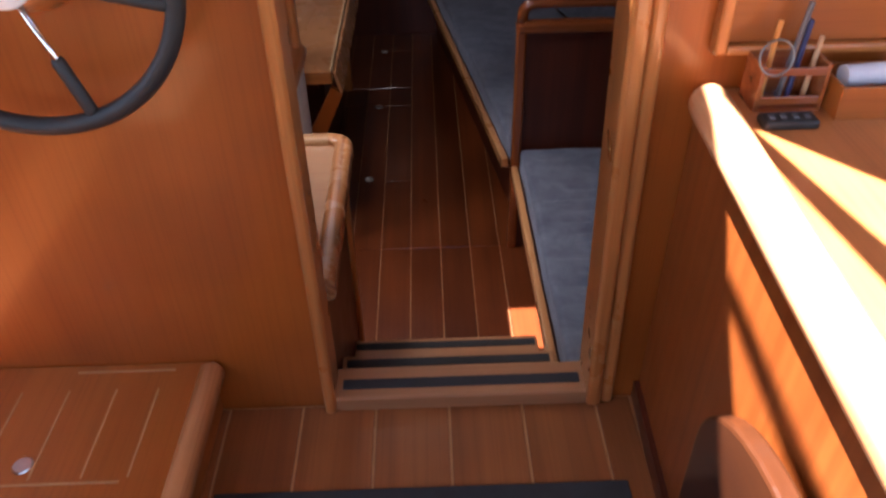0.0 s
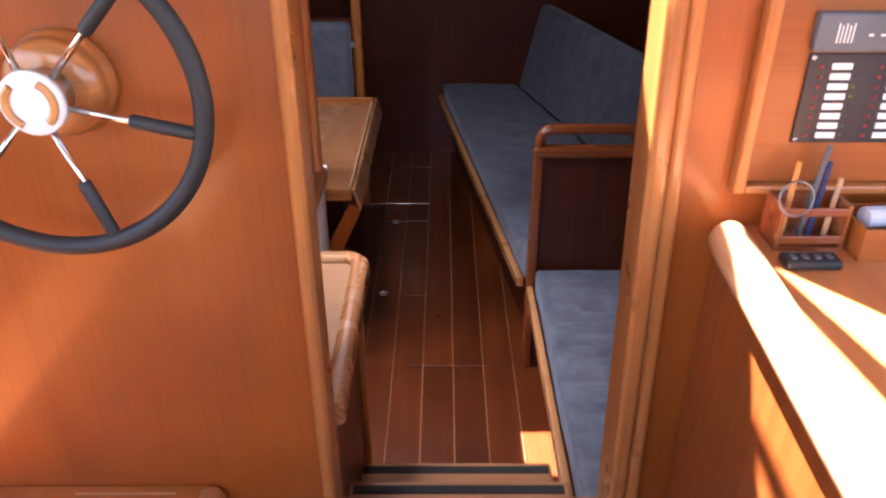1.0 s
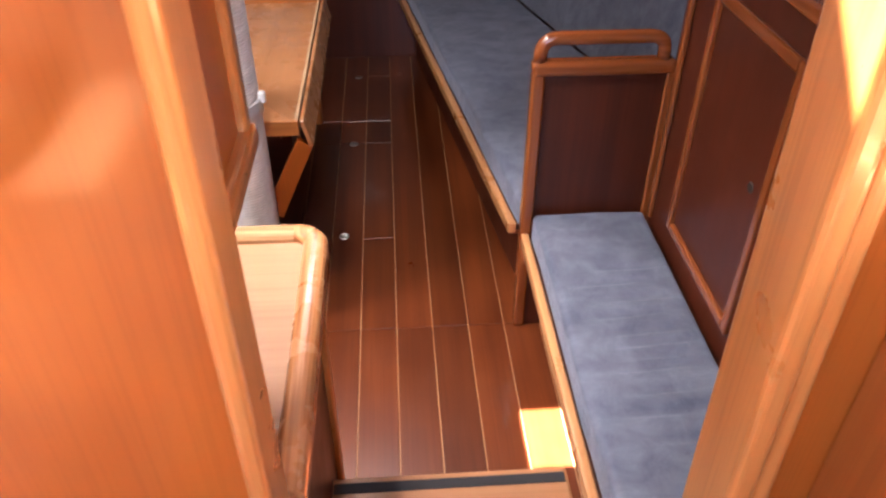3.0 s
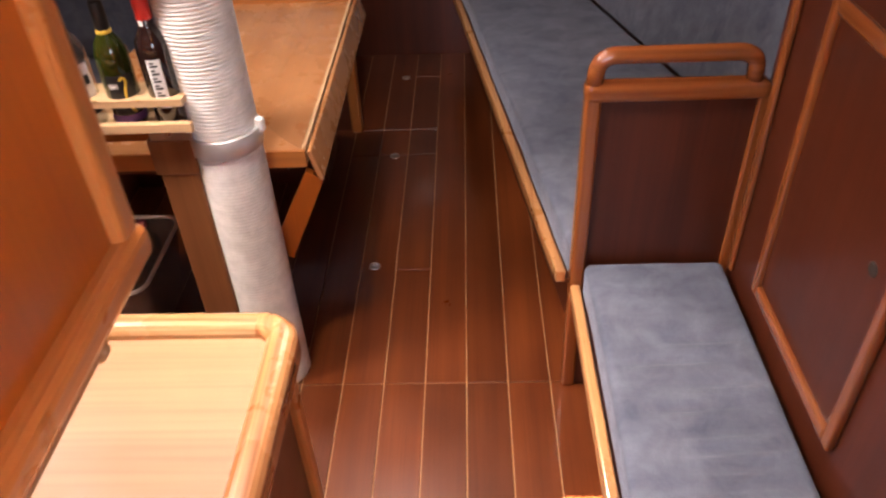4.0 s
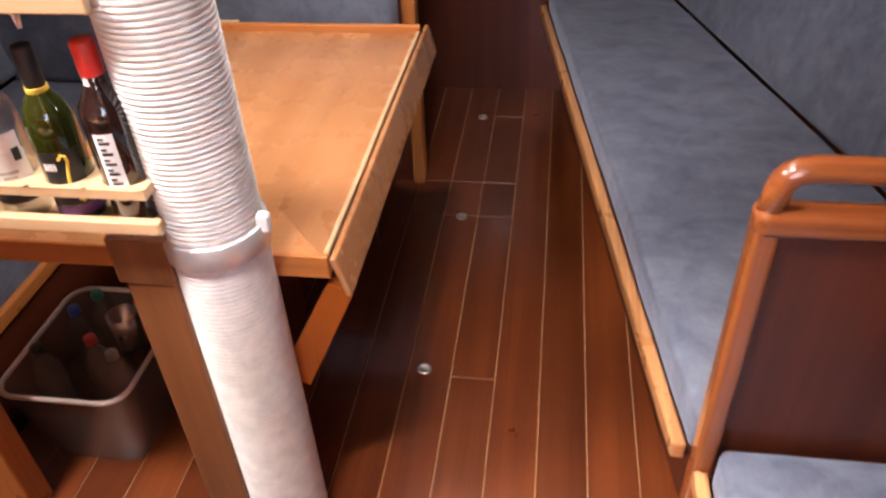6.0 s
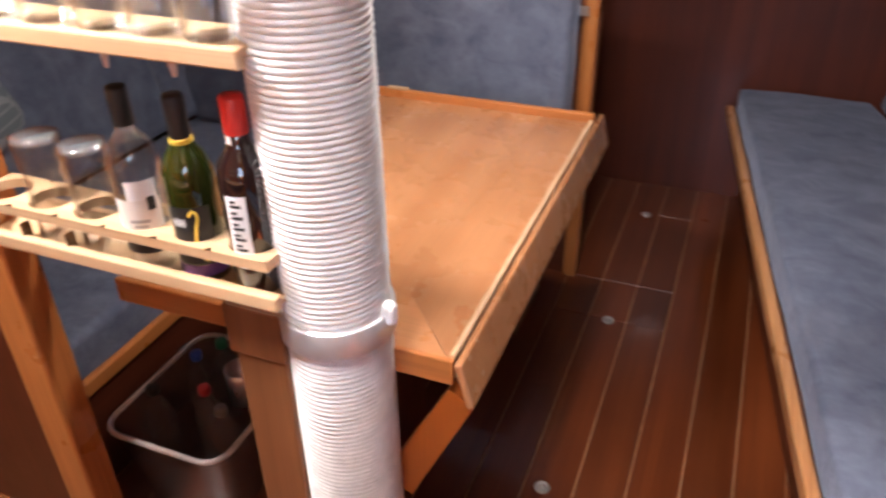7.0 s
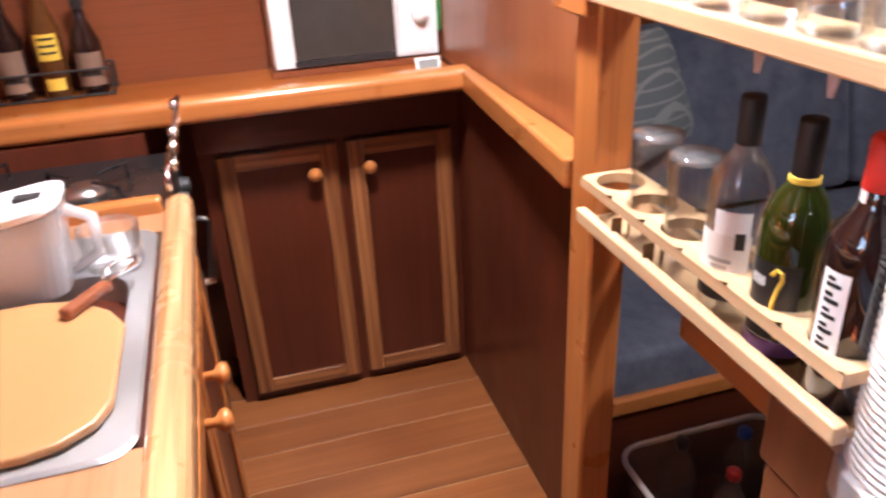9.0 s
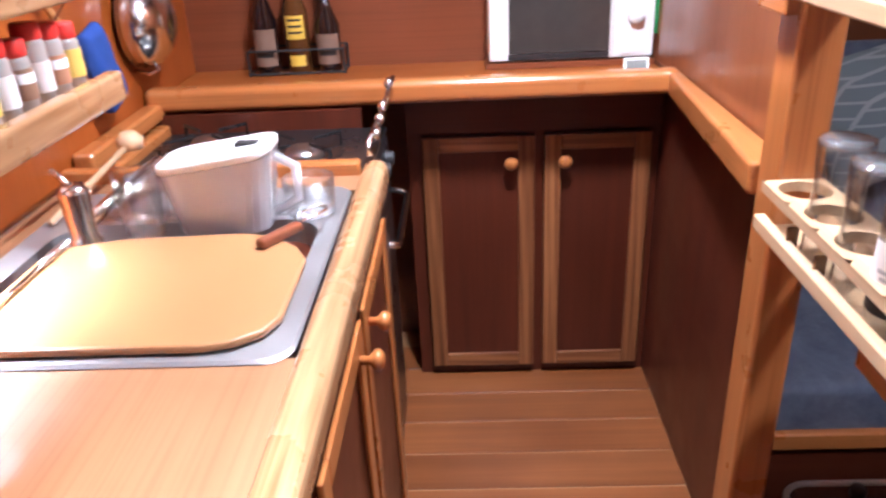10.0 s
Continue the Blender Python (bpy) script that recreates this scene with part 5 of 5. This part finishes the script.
def bottle_bin():
    b = thing("plastic_bin", (-0.92, 0.30, 0.0), "translucent plastic bin full of empty bottles under the table", "bin")
    top, bot = rounded(-1.065, -0.765, 0.115, 0.475, 0.05, 5), rounded(-1.035, -0.800, 0.150, 0.440, 0.045, 5)
    t = bmesh.new()
    A = [t.verts.new((x, y, 0.001)) for x, y in bot]
    B = [t.verts.new((x, y, 0.245)) for x, y in top]
    A2 = [t.verts.new((x * 0.975 - 0.023, y * 0.975 + 0.0075, 0.005)) for x, y in bot]
    B2 = [t.verts.new((x * 0.975 - 0.023, y * 0.975 + 0.0075, 0.245)) for x, y in top]
    n = len(A)
    for k in range(n):
        j = (k + 1) % n
        t.faces.new((A[k], A[j], B[j], B[k]))
        t.faces.new((A2[k], B2[k], B2[j], A2[j]))
        t.faces.new((B[k], B[j], B2[j], B2[k]))
    t.faces.new(A[::-1])
    t.faces.new(A2)
    BIN = glass("frosted_bin_plastic", (0.80, 0.72, 0.68), 0.18, 1.4, 0.13)
    part("body", t, BIN, b, smooth=False)
    part("rim", tube([(x, y, 0.246) for x, y in top], 0.006, 8, closed=True), plain("bin_rim_plastic", (0.62, 0.55, 0.50), 0.3), b, "pale rolled rim", True)
    pet = shell([(0.028, 0.0), (0.034, 0.008), (0.035, 0.03), (0.033, 0.04), (0.035, 0.05), (0.035, 0.14), (0.030, 0.17), (0.014, 0.20), (0.012, 0.21), (0.012, 0.225)], 0.0015)
    for x, y, cap, lab in ((-1.018, 0.385, (0.02, 0.08, 0.42), "blue"), (-0.925, 0.292, (0.48, 0.03, 0.03), "red"), (-1.035, 0.25, (0.015, 0.015, 0.015), "black"), (-0.99, 0.445, (0.02, 0.22, 0.12), "green"), (-0.85, 0.25, (0.30, 0.28, 0.26), "grey"), (-0.87, 0.43, (0.4, 0.05, 0.06), "red")):
        pb = thing("plastic_bottle", (x, y, 0.006), "empty clear plastic bottle with a %s cap in the bin" % lab, "bottle", "bottles in the bin")
        part("body", lathe(pet, (x, y, 0.03), 20), PLASTIC, pb, smooth=True)
        part("cap", lathe([(0.0135, 0.243), (0.0142, 0.244), (0.0142, 0.260), (0.0125, 0.263), (0, 0.263)], (x, y, 0), 18), plain(lab + "_cap_plastic", cap, 0.35), pb, lab + " screw cap", True)
    single("steel_cup", lathe(shell([(0.026, 0.0), (0.030, 0.004), (0.036, 0.10)], 0.0015), (-0.885, 0.372, 0.165), 28), STEEL, "steel cup lying among the bottles", "cup", smooth=True, loc=(-0.885, 0.372, 0.165))


def pillow():
    m, nt, bs = base_mat("grey_check_cloth")
    v, _ = coords(nt, (1, 1, 1), 0.0)
    br = nt.nodes.new("ShaderNodeTexBrick")
    br.inputs["Scale"].default_value = 11.0
    br.inputs["Color1"].default_value = (0.15, 0.17, 0.18, 1)
    br.inputs["Color2"].default_value = (0.18, 0.20, 0.20, 1)
    br.inputs["Mortar"].default_value = (0.29, 0.30, 0.29, 1)
    br.inputs["Mortar Size"].default_value = 0.03
    br.inputs["Brick Width"].default_value, br.inputs["Row Height"].default_value = 0.35, 0.35
    mp = nt.nodes.new("ShaderNodeMapping")
    mp.inputs["Rotation"].default_value = (radians(90), radians(25), radians(90))
    link(nt, v, mp.inputs["Vector"])
    link(nt, mp.outputs[0], br.inputs["Vector"])
    link(nt, br.outputs["Color"], bs.inputs["Base Color"])
    bs.inputs["Roughness"].default_value = 0.95
    for at, s, yaw in (((-1.60, 0.44, 0.80), 0.145, 20),):
        t = bmesh.new()
        bmesh.ops.create_uvsphere(t, u_segments=28, v_segments=18, radius=1.0)
        for vv in t.verts:
            x, y, z = vv.co
            k = max(abs(y), abs(z), 1e-4) / max(math.hypot(y, z), 1e-4)
            vv.co = Vector((x * 0.38 * (1 - 0.25 * (y * y + z * z)), y / max(k, 0.78), z / max(k, 0.78))) * s
        bmesh.ops.transform(t, matrix=pose(*at) @ pose(0, 0, 0, 8, -20, yaw), verts=t.verts)
        single("pillow", t, m, "grey checked pillow leaning on the backrest", "pillow", "pillows", smooth=True, loc=at)


def sink_things():
    z = 0.8395
    pts = [(-0.648, -1.06), (-0.648, -0.755), (-0.656, -0.722), (-0.678, -0.692), (-0.71, -0.678), (-0.866, -0.678), (-0.905, -0.698), (-0.945, -0.742), (-0.958, -0.79), (-0.950, -0.96), (-0.92, -1.06)]
    single("chopping_board", slab(pts, z, z + 0.011, 0.004, 2), plain("tan_board", (0.37, 0.180, 0.068), 0.42, 0, 0.06, 5), "tan chopping board laid over the sink", "chopping board", loc=(-0.79, -0.87, z))
    zt = z + 0.011
    p = thing("peeler", (-0.935, -0.72, zt), "vegetable peeler with a brown wooden handle", "peeler")
    at, turn = Vector((-0.930, -0.724, zt)), 145
    t = bx((-0.042, -0.009, 0.0005), (0.036, 0.009, 0.0145), 0.004, 2)
    bmesh.ops.transform(t, matrix=pose(*at) @ pose(0, 0, 0, 0, 0, turn), verts=t.verts)
    part("handle", t, MID_Y, p, "brown wooden handle")
    d = Matrix.Rotation(radians(turn), 3, "Z")
    part("blade", tube([at + Vector((0, 0, 0.016)) + d @ Vector(q) for q in ((0.036, 0.006, 0), (0.055, 0.014, 0.004), (0.082, 0.012, 0.004), (0.091, 0, 0.003), (0.082, -0.012, 0.004), (0.055, -0.014, 0.004), (0.036, -0.006, 0))], 0.0026, 6), CHROME, p, smooth=True)
    # filter jug
    j = thing("water_filter_jug", (-1.02, -0.828, z), "translucent water filter jug with a white lid", "jug")
    FROST = glass("frosted_jug_plastic", (0.93, 0.93, 0.95), 0.15, 1.45, 0.35)
    cx, cy = -1.022, -0.828
    bot, top = rounded(cx - 0.046, cx + 0.046, cy - 0.068, cy + 0.072, 0.032, 5), rounded(cx - 0.054, cx + 0.054, cy - 0.086, cy + 0.086, 0.032, 5)
    rim = lambda y: z + 0.106 + 0.14 * (y - cy)
    t = bmesh.new()
    A = [t.verts.new((x, y, z + 0.001)) for x, y in bot]
    B = [t.verts.new((x, y, rim(y))) for x, y in top]
    A2 = [t.verts.new((cx + (x - cx) * 0.96, cy + (y - cy) * 0.96, z + 0.004)) for x, y in bot]
    B2 = [t.verts.new((cx + (x - cx) * 0.96, cy + (y - cy) * 0.96, rim(y))) for x, y in top]
    n = len(A)
    for k in range(n):
        q = (k + 1) % n
        t.faces.new((A[k], A[q], B[q], B[k]))
        t.faces.new((A2[k], B2[k], B2[q], A2[q]))
        t.faces.new((B[k], B[q], B2[q], B2[k]))
    t.faces.new(A[::-1])
    t.faces.new(A2)
    part("body", t, FROST, j)
    lid = slab([(cx + (x - cx) * 1.03, cy + (y - cy) * 1.02) for x, y in top], 0, 0.013, 0.004, 2)
    for vv in lid.verts:
        vv.co.z += rim(vv.co.y) + 0.001
    lid = part("lid", lid, WHITE_ENAMEL, j, "white lid")
    part("lid_button", bx((cx - 0.011, cy + 0.030, z + 0.1235), (cx + 0.011, cy + 0.064, z + 0.1305), 0.003), BLACK_RUBBER, lid)
    part("handle", tube([(cx + 0.005, cy + 0.086, z + 0.108), (cx + 0.005, cy + 0.116, z + 0.092), (cx + 0.005, cy + 0.116, z + 0.042), (cx + 0.005, cy + 0.078, z + 0.020)], 0.008, 10), FROST, j, smooth=True)
    part("filter", lathe([(0, 0.02), (0.033, 0.02), (0.040, 0.10), (0, 0.10)], (cx, cy - 0.02, z), 20), plain("white_filter", (0.7, 0.7, 0.7), 0.5), j)
    single("glass_cup", lathe(shell([(0.034, 0.0), (0.039, 0.004), (0.041, 0.060)], 0.002), (-1.055, -0.705, z), 28), CLEAR, "clear glass measuring cup on the drainer", "cup", smooth=True, loc=(-1.055, -0.705, z))
    single("drinking_glass", lathe(shell([(0.026, 0.0), (0.029, 0.004), (0.034, 0.10)], 0.002), (-0.985, -0.945, z), 24), CLEAR, "clear tumbler beside the jug", "glass", smooth=True, loc=(-0.985, -0.945, z))
    single("drinking_glass", lathe(shell([(0.026, 0.0), (0.029, 0.004), (0.032, 0.075)], 0.002), (-1.045, -0.958, z), 24), CLEAR, "short clear tumbler on the drainer", "glass", smooth=True, loc=(-1.045, -0.958, z))
    tp = thing("tap", (-0.965, -1.03, z), "chrome galley tap behind the sink", "tap")
    part("body", lathe([(0, 0), (0.026, 0), (0.026, 0.006), (0.019, 0.012), (0.022, 0.080), (0.015, 0.092), (0, 0.092)], (-0.965, -1.03, z), 24), CHROME, tp, smooth=True)
    part("spout", tube([(-0.972, -1.022, 0.868), (-1.03, -1.01, 0.880), (-1.17, -0.985, 0.895), (-1.20, -0.980, 0.880)], 0.011, 10), CHROME, tp, smooth=True)
    part("lever", tube([(-0.965, -1.03, 0.926), (-0.975, -1.06, 0.952)], 0.005, 8), CHROME, tp, smooth=True)
    kn = thing("table_knife", (-0.80, -1.04, zt), "table knife lying behind the chopping board", "knife")
    part("blade", tube([(-0.74, -1.040, zt + 0.004), (-0.86, -1.040, zt + 0.004)], 0.004, 8), CHROME, kn, smooth=True)
    part("handle", tube([(-0.86, -1.040, zt + 0.005), (-0.93, -1.040, zt + 0.005)], 0.006, 8), STEEL, kn, smooth=True)
    bw = thing("counter_rail", (-0.8, -1.15, 0.833), "thin steel rail across the back of the worktop", "rail")
    part("bar", tube([(-0.62, -1.15, 0.852), (-0.80, -1.15, 0.858), (-1.16, -1.15, 0.864)], 0.005, 8), CHROME, bw, smooth=True)
    for x in (-0.63, -1.15):
        part("foot", lathe([(0, 0), (0.009, 0), (0.006, 0.004), (0.005, 0.022), (0, 0.022)], (x, -1.15, 0.833), 14), CHROME, bw, smooth=True)
    wp = thing("dish_brush", (-1.12, -1.10, z), "long dish brush with a pale wooden head", "brush")
    part("handle", tube([(-1.03, -1.115, 0.846), (-1.12, -1.105, 0.862), (-1.27, -1.085, 0.890)], 0.006, 8), PINE_X, wp, smooth=True)
    part("head", lathe([(0, -0.016), (0.022, -0.014), (0.026, 0.004), (0.014, 0.018), (0, 0.018)], (-1.29, -1.082, 0.898), 18), PINE_X, wp, smooth=True)


def port_things():
    m = thing("microwave", (-2.0, -0.17, 0.866), "white microwave oven with a dark glass door", "microwave")
    x, y0, y1, z0, z1 = -1.955, -0.392, 0.032, 0.880, 1.165
    part("body", bx((-2.055, y0, z0), (x, y1, z1), 0.004), WHITE_ENAMEL, m)
    d = part("door", bx((x, y0 + 0.002, z0 + 0.004), (x + 0.014, -0.075, z1 - 0.004), 0.003), WHITE_ENAMEL, m, "white door")
    part("door_window", bx((x + 0.0145, y0 + 0.052, z0 + 0.022), (x + 0.0165, -0.082, z1 - 0.02), 0.001), plain("smoked_glass", (0.05, 0.045, 0.04), 0.12, 0, 0.1), d, "smoked glass window")
    part("door_edge", bx((x + 0.0145, y0 + 0.05, z0 + 0.006), (x + 0.0165, -0.082, z0 + 0.021)), BLACK_RUBBER, d)
    c = part("control_panel", bx((x, -0.073, z0 + 0.004), (x + 0.012, y1 - 0.001, z1 - 0.004), 0.003), WHITE_ENAMEL, m)
    for z in (0.985, 1.085):
        part("dial", lathe([(0.001, 0.018), (0.018, 0.016), (0.022, 0.0), (0.001, 0.0)], (x + 0.012, -0.015, z), 24, pose(0, 0, 0, 0, 90)), WHITE_ENAMEL, c, "round white dial", True)
    part("door_button", bx((x + 0.012, -0.055, z0 + 0.012), (x + 0.015, -0.012, z0 + 0.036), 0.002), WHITE_ENAMEL, c)
    part("plinth", bx((-2.055, -0.40, 0.866), (-1.93, 0.034, 0.879)), MID_Y, m, "wooden plinth")
    cd = thing("thermometer_display", (-1.74, -0.05, 0.906), "small framed digital display on the counter edge", "display")
    t = bx((-0.003, -0.030, 0.0), (0.003, 0.030, 0.056), 0.002)
    bmesh.ops.transform(t, matrix=pose(-1.735, -0.052, 0.8665) @ pose(0, 0, 0, 0, -18), verts=t.verts)
    fr = part("case", t, WHITE_ENAMEL, cd)
    t = bx((0.0031, -0.024, 0.027), (0.0042, 0.024, 0.050))
    bmesh.ops.transform(t, matrix=pose(-1.735, -0.052, 0.8665) @ pose(0, 0, 0, 0, -18), verts=t.verts)
    part("screen", t, plain("grey_lcd", (0.22, 0.23, 0.21), 0.25), fr, "grey screen")
    t = bx((-1.96, 0.0335, 0.94), (-1.925, 0.0385, 1.4), 0.002)
    for vv in t.verts:
        vv.co.x += 0.012 * math.sin(vv.co.z * 18)
    single("green_cloth", t, plain("green_cloth", (0.02, 0.26, 0.06), 0.9, bumpy=0.001), "green cloth hanging beside the microwave", "cloth", loc=(-1.94, 0, 0.94))
    cad = thing("bottle_caddy", (-2.0, -0.90, 0.866), "dark wire caddy holding three sauce bottles", "caddy")
    for z in (0.870, 0.93):
        part("wire", tube([(-2.045, -1.03, z), (-1.965, -1.03, z), (-1.965, -0.775, z), (-2.045, -0.775, z)], 0.003, 6, closed=True), BLACK_RUBBER, cad)
    for q in ((-2.045, -1.03), (-1.965, -1.03), (-1.965, -0.775), (-2.045, -0.775)):
        part("wire", tube([(*q, 0.866), (*q, 0.93)], 0.003, 6), BLACK_RUBBER, cad)
    for y, mat, lab, h in ((-0.985, DARKG, "dark sauce bottle with a pale label", 0.235), (-0.90, BROWN, "amber bottle with a yellow label", 0.26), (-0.818, DARKG, "dark sauce bottle with a cream label", 0.20)):
        o = (-2.005, y, 0.867)
        b = thing("sauce_bottle", o, lab, "bottle", "bottles in the caddy")
        part("body", lathe([(0, 0), (0.030, 0), (0.033, 0.004), (0.033, h * 0.6), (0.014, h * 0.85), (0.012, h), (0, h)], o, 24), mat, b, smooth=True)
        part("cap", lathe([(0.013, h - 0.004), (0.0145, h), (0.0145, h + 0.024), (0, h + 0.025)], o, 18), BLACK_P, b)
        if mat is BROWN:
            part("label", wrap(o, 0.0335, 0.020, 0.048, -35, 40), YELLOW_P, b, "small yellow label")
            part("label", wrap(o, 0.0335, 0.090, 0.150, -42, 48), YELLOW_P, b, "yellow label")
            for q in (0.104, 0.120, 0.136):
                part("print_bar", wrap(o, 0.0339, q, q + 0.006, -30, 36), BLACK_P, b)
        else:
            part("label", wrap(o, 0.0335, 0.022, h * 0.5, -65, 60), TAN_P, b, "paper label")
            part("print_bar", wrap(o, 0.0339, 0.045, 0.058, -45, 40), BLACK_P, b)


def spice_shelf():
    s = thing("spice_shelf", (-0.55, -1.05, 1.07), "oak spice shelf on the bulkhead above the sink", "shelf")
    part("board", bx((-0.905, -1.205, 1.078), (-0.215, -0.915, 1.092)), COUNTER_W, s)
    part("front_rail", bx((-0.912, -0.915, 1.066), (-0.215, -0.893, 1.104), 0.005, 3), RIM_X, s, "oak front rail")
    part("upper_board", bx((-0.868, -1.205, 1.205), (-0.215, -0.93, 1.22)), COUNTER_W, s)
    part("upper_rail", bx((-0.872, -0.93, 1.195), (-0.215, -0.908, 1.236), 0.005, 3), RIM_X, s, "oak front rail")
    JAR = glass("spice_jar_glass", (0.85, 0.80, 0.74), 0.05, 1.45, 0.4)
    cols = ((0.60, 0.50, 0.44), (0.36, 0.17, 0.09), (0.62, 0.55, 0.50), (0.22, 0.12, 0.07), (0.66, 0.62, 0.58), (0.40, 0.26, 0.16))
    YEL = (0.62, 0.42, 0.08)
    for i in range(16):
        x, tall = -0.882 + 0.0385 * i, 0.006 * (i % 3)
        o = (x, -0.945, 1.0925)
        j = thing("spice_jar", o, "small spice jar with a red lid" if i % 5 else "spice jar with a yellow label and a red lid", "jar", "spice jars")
        part("glass", lathe([(0, 0), (0.0155, 0), (0.0172, 0.003), (0.0172, 0.054 + tall), (0.014, 0.060 + tall), (0, 0.060 + tall)], o, 20), JAR, j, smooth=True)
        part("lid", lathe([(0.0150, 0.058 + tall), (0.0160, 0.060 + tall), (0.0160, 0.075 + tall), (0.0145, 0.077 + tall), (0, 0.077 + tall)], o, 20), RED_P, j, "red lid", True)
        part("label", wrap(o, 0.0176, 0.012, 0.046, 20, 140), plain("spice_label", YEL if i % 5 == 0 else cols[i % 6], 0.6), j)
        if i % 2:
            part("label_band", wrap(o, 0.0179, 0.030, 0.041, 30, 130), WHITE_P, j)
    # things hung on the bulkhead
    p = thing("steel_ladle_bowl", (-1.66, -1.15, 1.05), "polished steel bowl hung on the bulkhead", "bowl")
    prof = [(0, 0.075), (0.03, 0.072), (0.055, 0.06), (0.075, 0.038), (0.084, 0.0), (0.082, 0.0), (0.073, 0.036), (0.053, 0.057), (0.03, 0.069), (0, 0.072)]
    part("bowl", lathe([(r * 1.22, h * 1.15) for r, h in prof], (-1.69, -1.195, 1.056), 40, pose(0, 0, 0, -90)), CHROME, p, smooth=True)
    part("hook", tube([(-1.66, -1.16, 0.975), (-1.66, -1.15, 0.955), (-1.66, -1.175, 0.945), (-1.66, -1.207, 0.955)], 0.004, 6), CHROME, p, smooth=True)
    part("handle", tube([(-1.69, -1.18, 1.10), (-1.65, -1.185, 1.22), (-1.63, -1.2, 1.32)], 0.007, 8), CHROME, p, smooth=True)
    t = bx((-0.042, -0.020, -0.10), (0.045, 0.020, 0.07), 0.019, 4)
    for _ in range(2):
        bmesh.ops.subdivide_edges(t, edges=[e for e in t.edges if e.calc_length() > 0.02], cuts=1, use_grid_fill=True)
    for vv in t.verts:
        vv.co.x *= 1.0 + 0.25 * noise.noise(vv.co * 14)
        vv.co.y += 0.01 * noise.noise(vv.co * 20)
    bmesh.ops.transform(t, matrix=pose(-1.43, -1.17, 1.02) @ pose(0, 0, 0, 0, 18), verts=t.verts)
    single("oven_mitt", t, plain("blue_cloth", (0.02, 0.06, 0.26), 0.95, 0, 0.2, 20, 0.002), "blue oven mitt hung on the bulkhead", "oven mitt", smooth=True, loc=(-1.43, -1.2, 1.02))
    u = thing("utensil", (-1.30, -1.19, 1.1), "wooden spoon and wire whisk hung on the bulkhead", "utensil")
    part("handle", tube([(-1.30, -1.19, 1.16), (-1.38, -1.185, 1.06)], 0.007, 8), PINE_Z, u)
    part("wire", tube([(-1.22, -1.18, 1.09), (-1.30, -1.17, 1.12), (-1.34, -1.17, 1.14)], 0.003, 6), CHROME, u)


def floor_latches():
    for x, y in ((-0.186, 0.51), (-0.168, 1.205), (-0.162, 1.91)):
        l = thing("floor_latch", (x, y, 0.0), "small round steel hatch latch in the floor", "latch", "floor latches")
        part("ring", lathe([(0.0, 0.0008), (0.013, 0.0008), (0.014, 0.0024), (0.018, 0.0024), (0.019, 0.0)], (x, y, 0.0002), 24), STEEL, l, smooth=True)
        part("lift_ring", tube([(x - 0.008, y, 0.003), (x, y + 0.008, 0.004), (x + 0.008, y, 0.003)], 0.0016, 6), CHROME, l)


rack_bottles(); bottle_bin(); pillow(); sink_things(); port_things(); spice_shelf(); floor_latches()


# ---- floor pieces ----
def saloon_breaks(i, x):
    br = [-1.2, 0.0, 2.18]
    if -0.36 < x < 0.0 - 1e-3:
        br = [-1.2, 0.0, 0.49, 1.212, 1.42, 1.918, 2.18] if x > -0.18 else [-1.2, 0.0, 1.212, 1.42, 2.18]
    return br


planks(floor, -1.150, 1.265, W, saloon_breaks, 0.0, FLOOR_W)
planks(floor, -1.965, -1.152, 0.1265, lambda i, x: [-1.2, 0.04, 2.18], 0.0, FLOOR_LIGHTER_W, seam=0.0055)
planks(pilot_floor, -0.502, 0.49, 0.1527, lambda i, x: [-3.29, -1.265], 0.560, FLOOR_LIGHTER_W, seam=0.005)
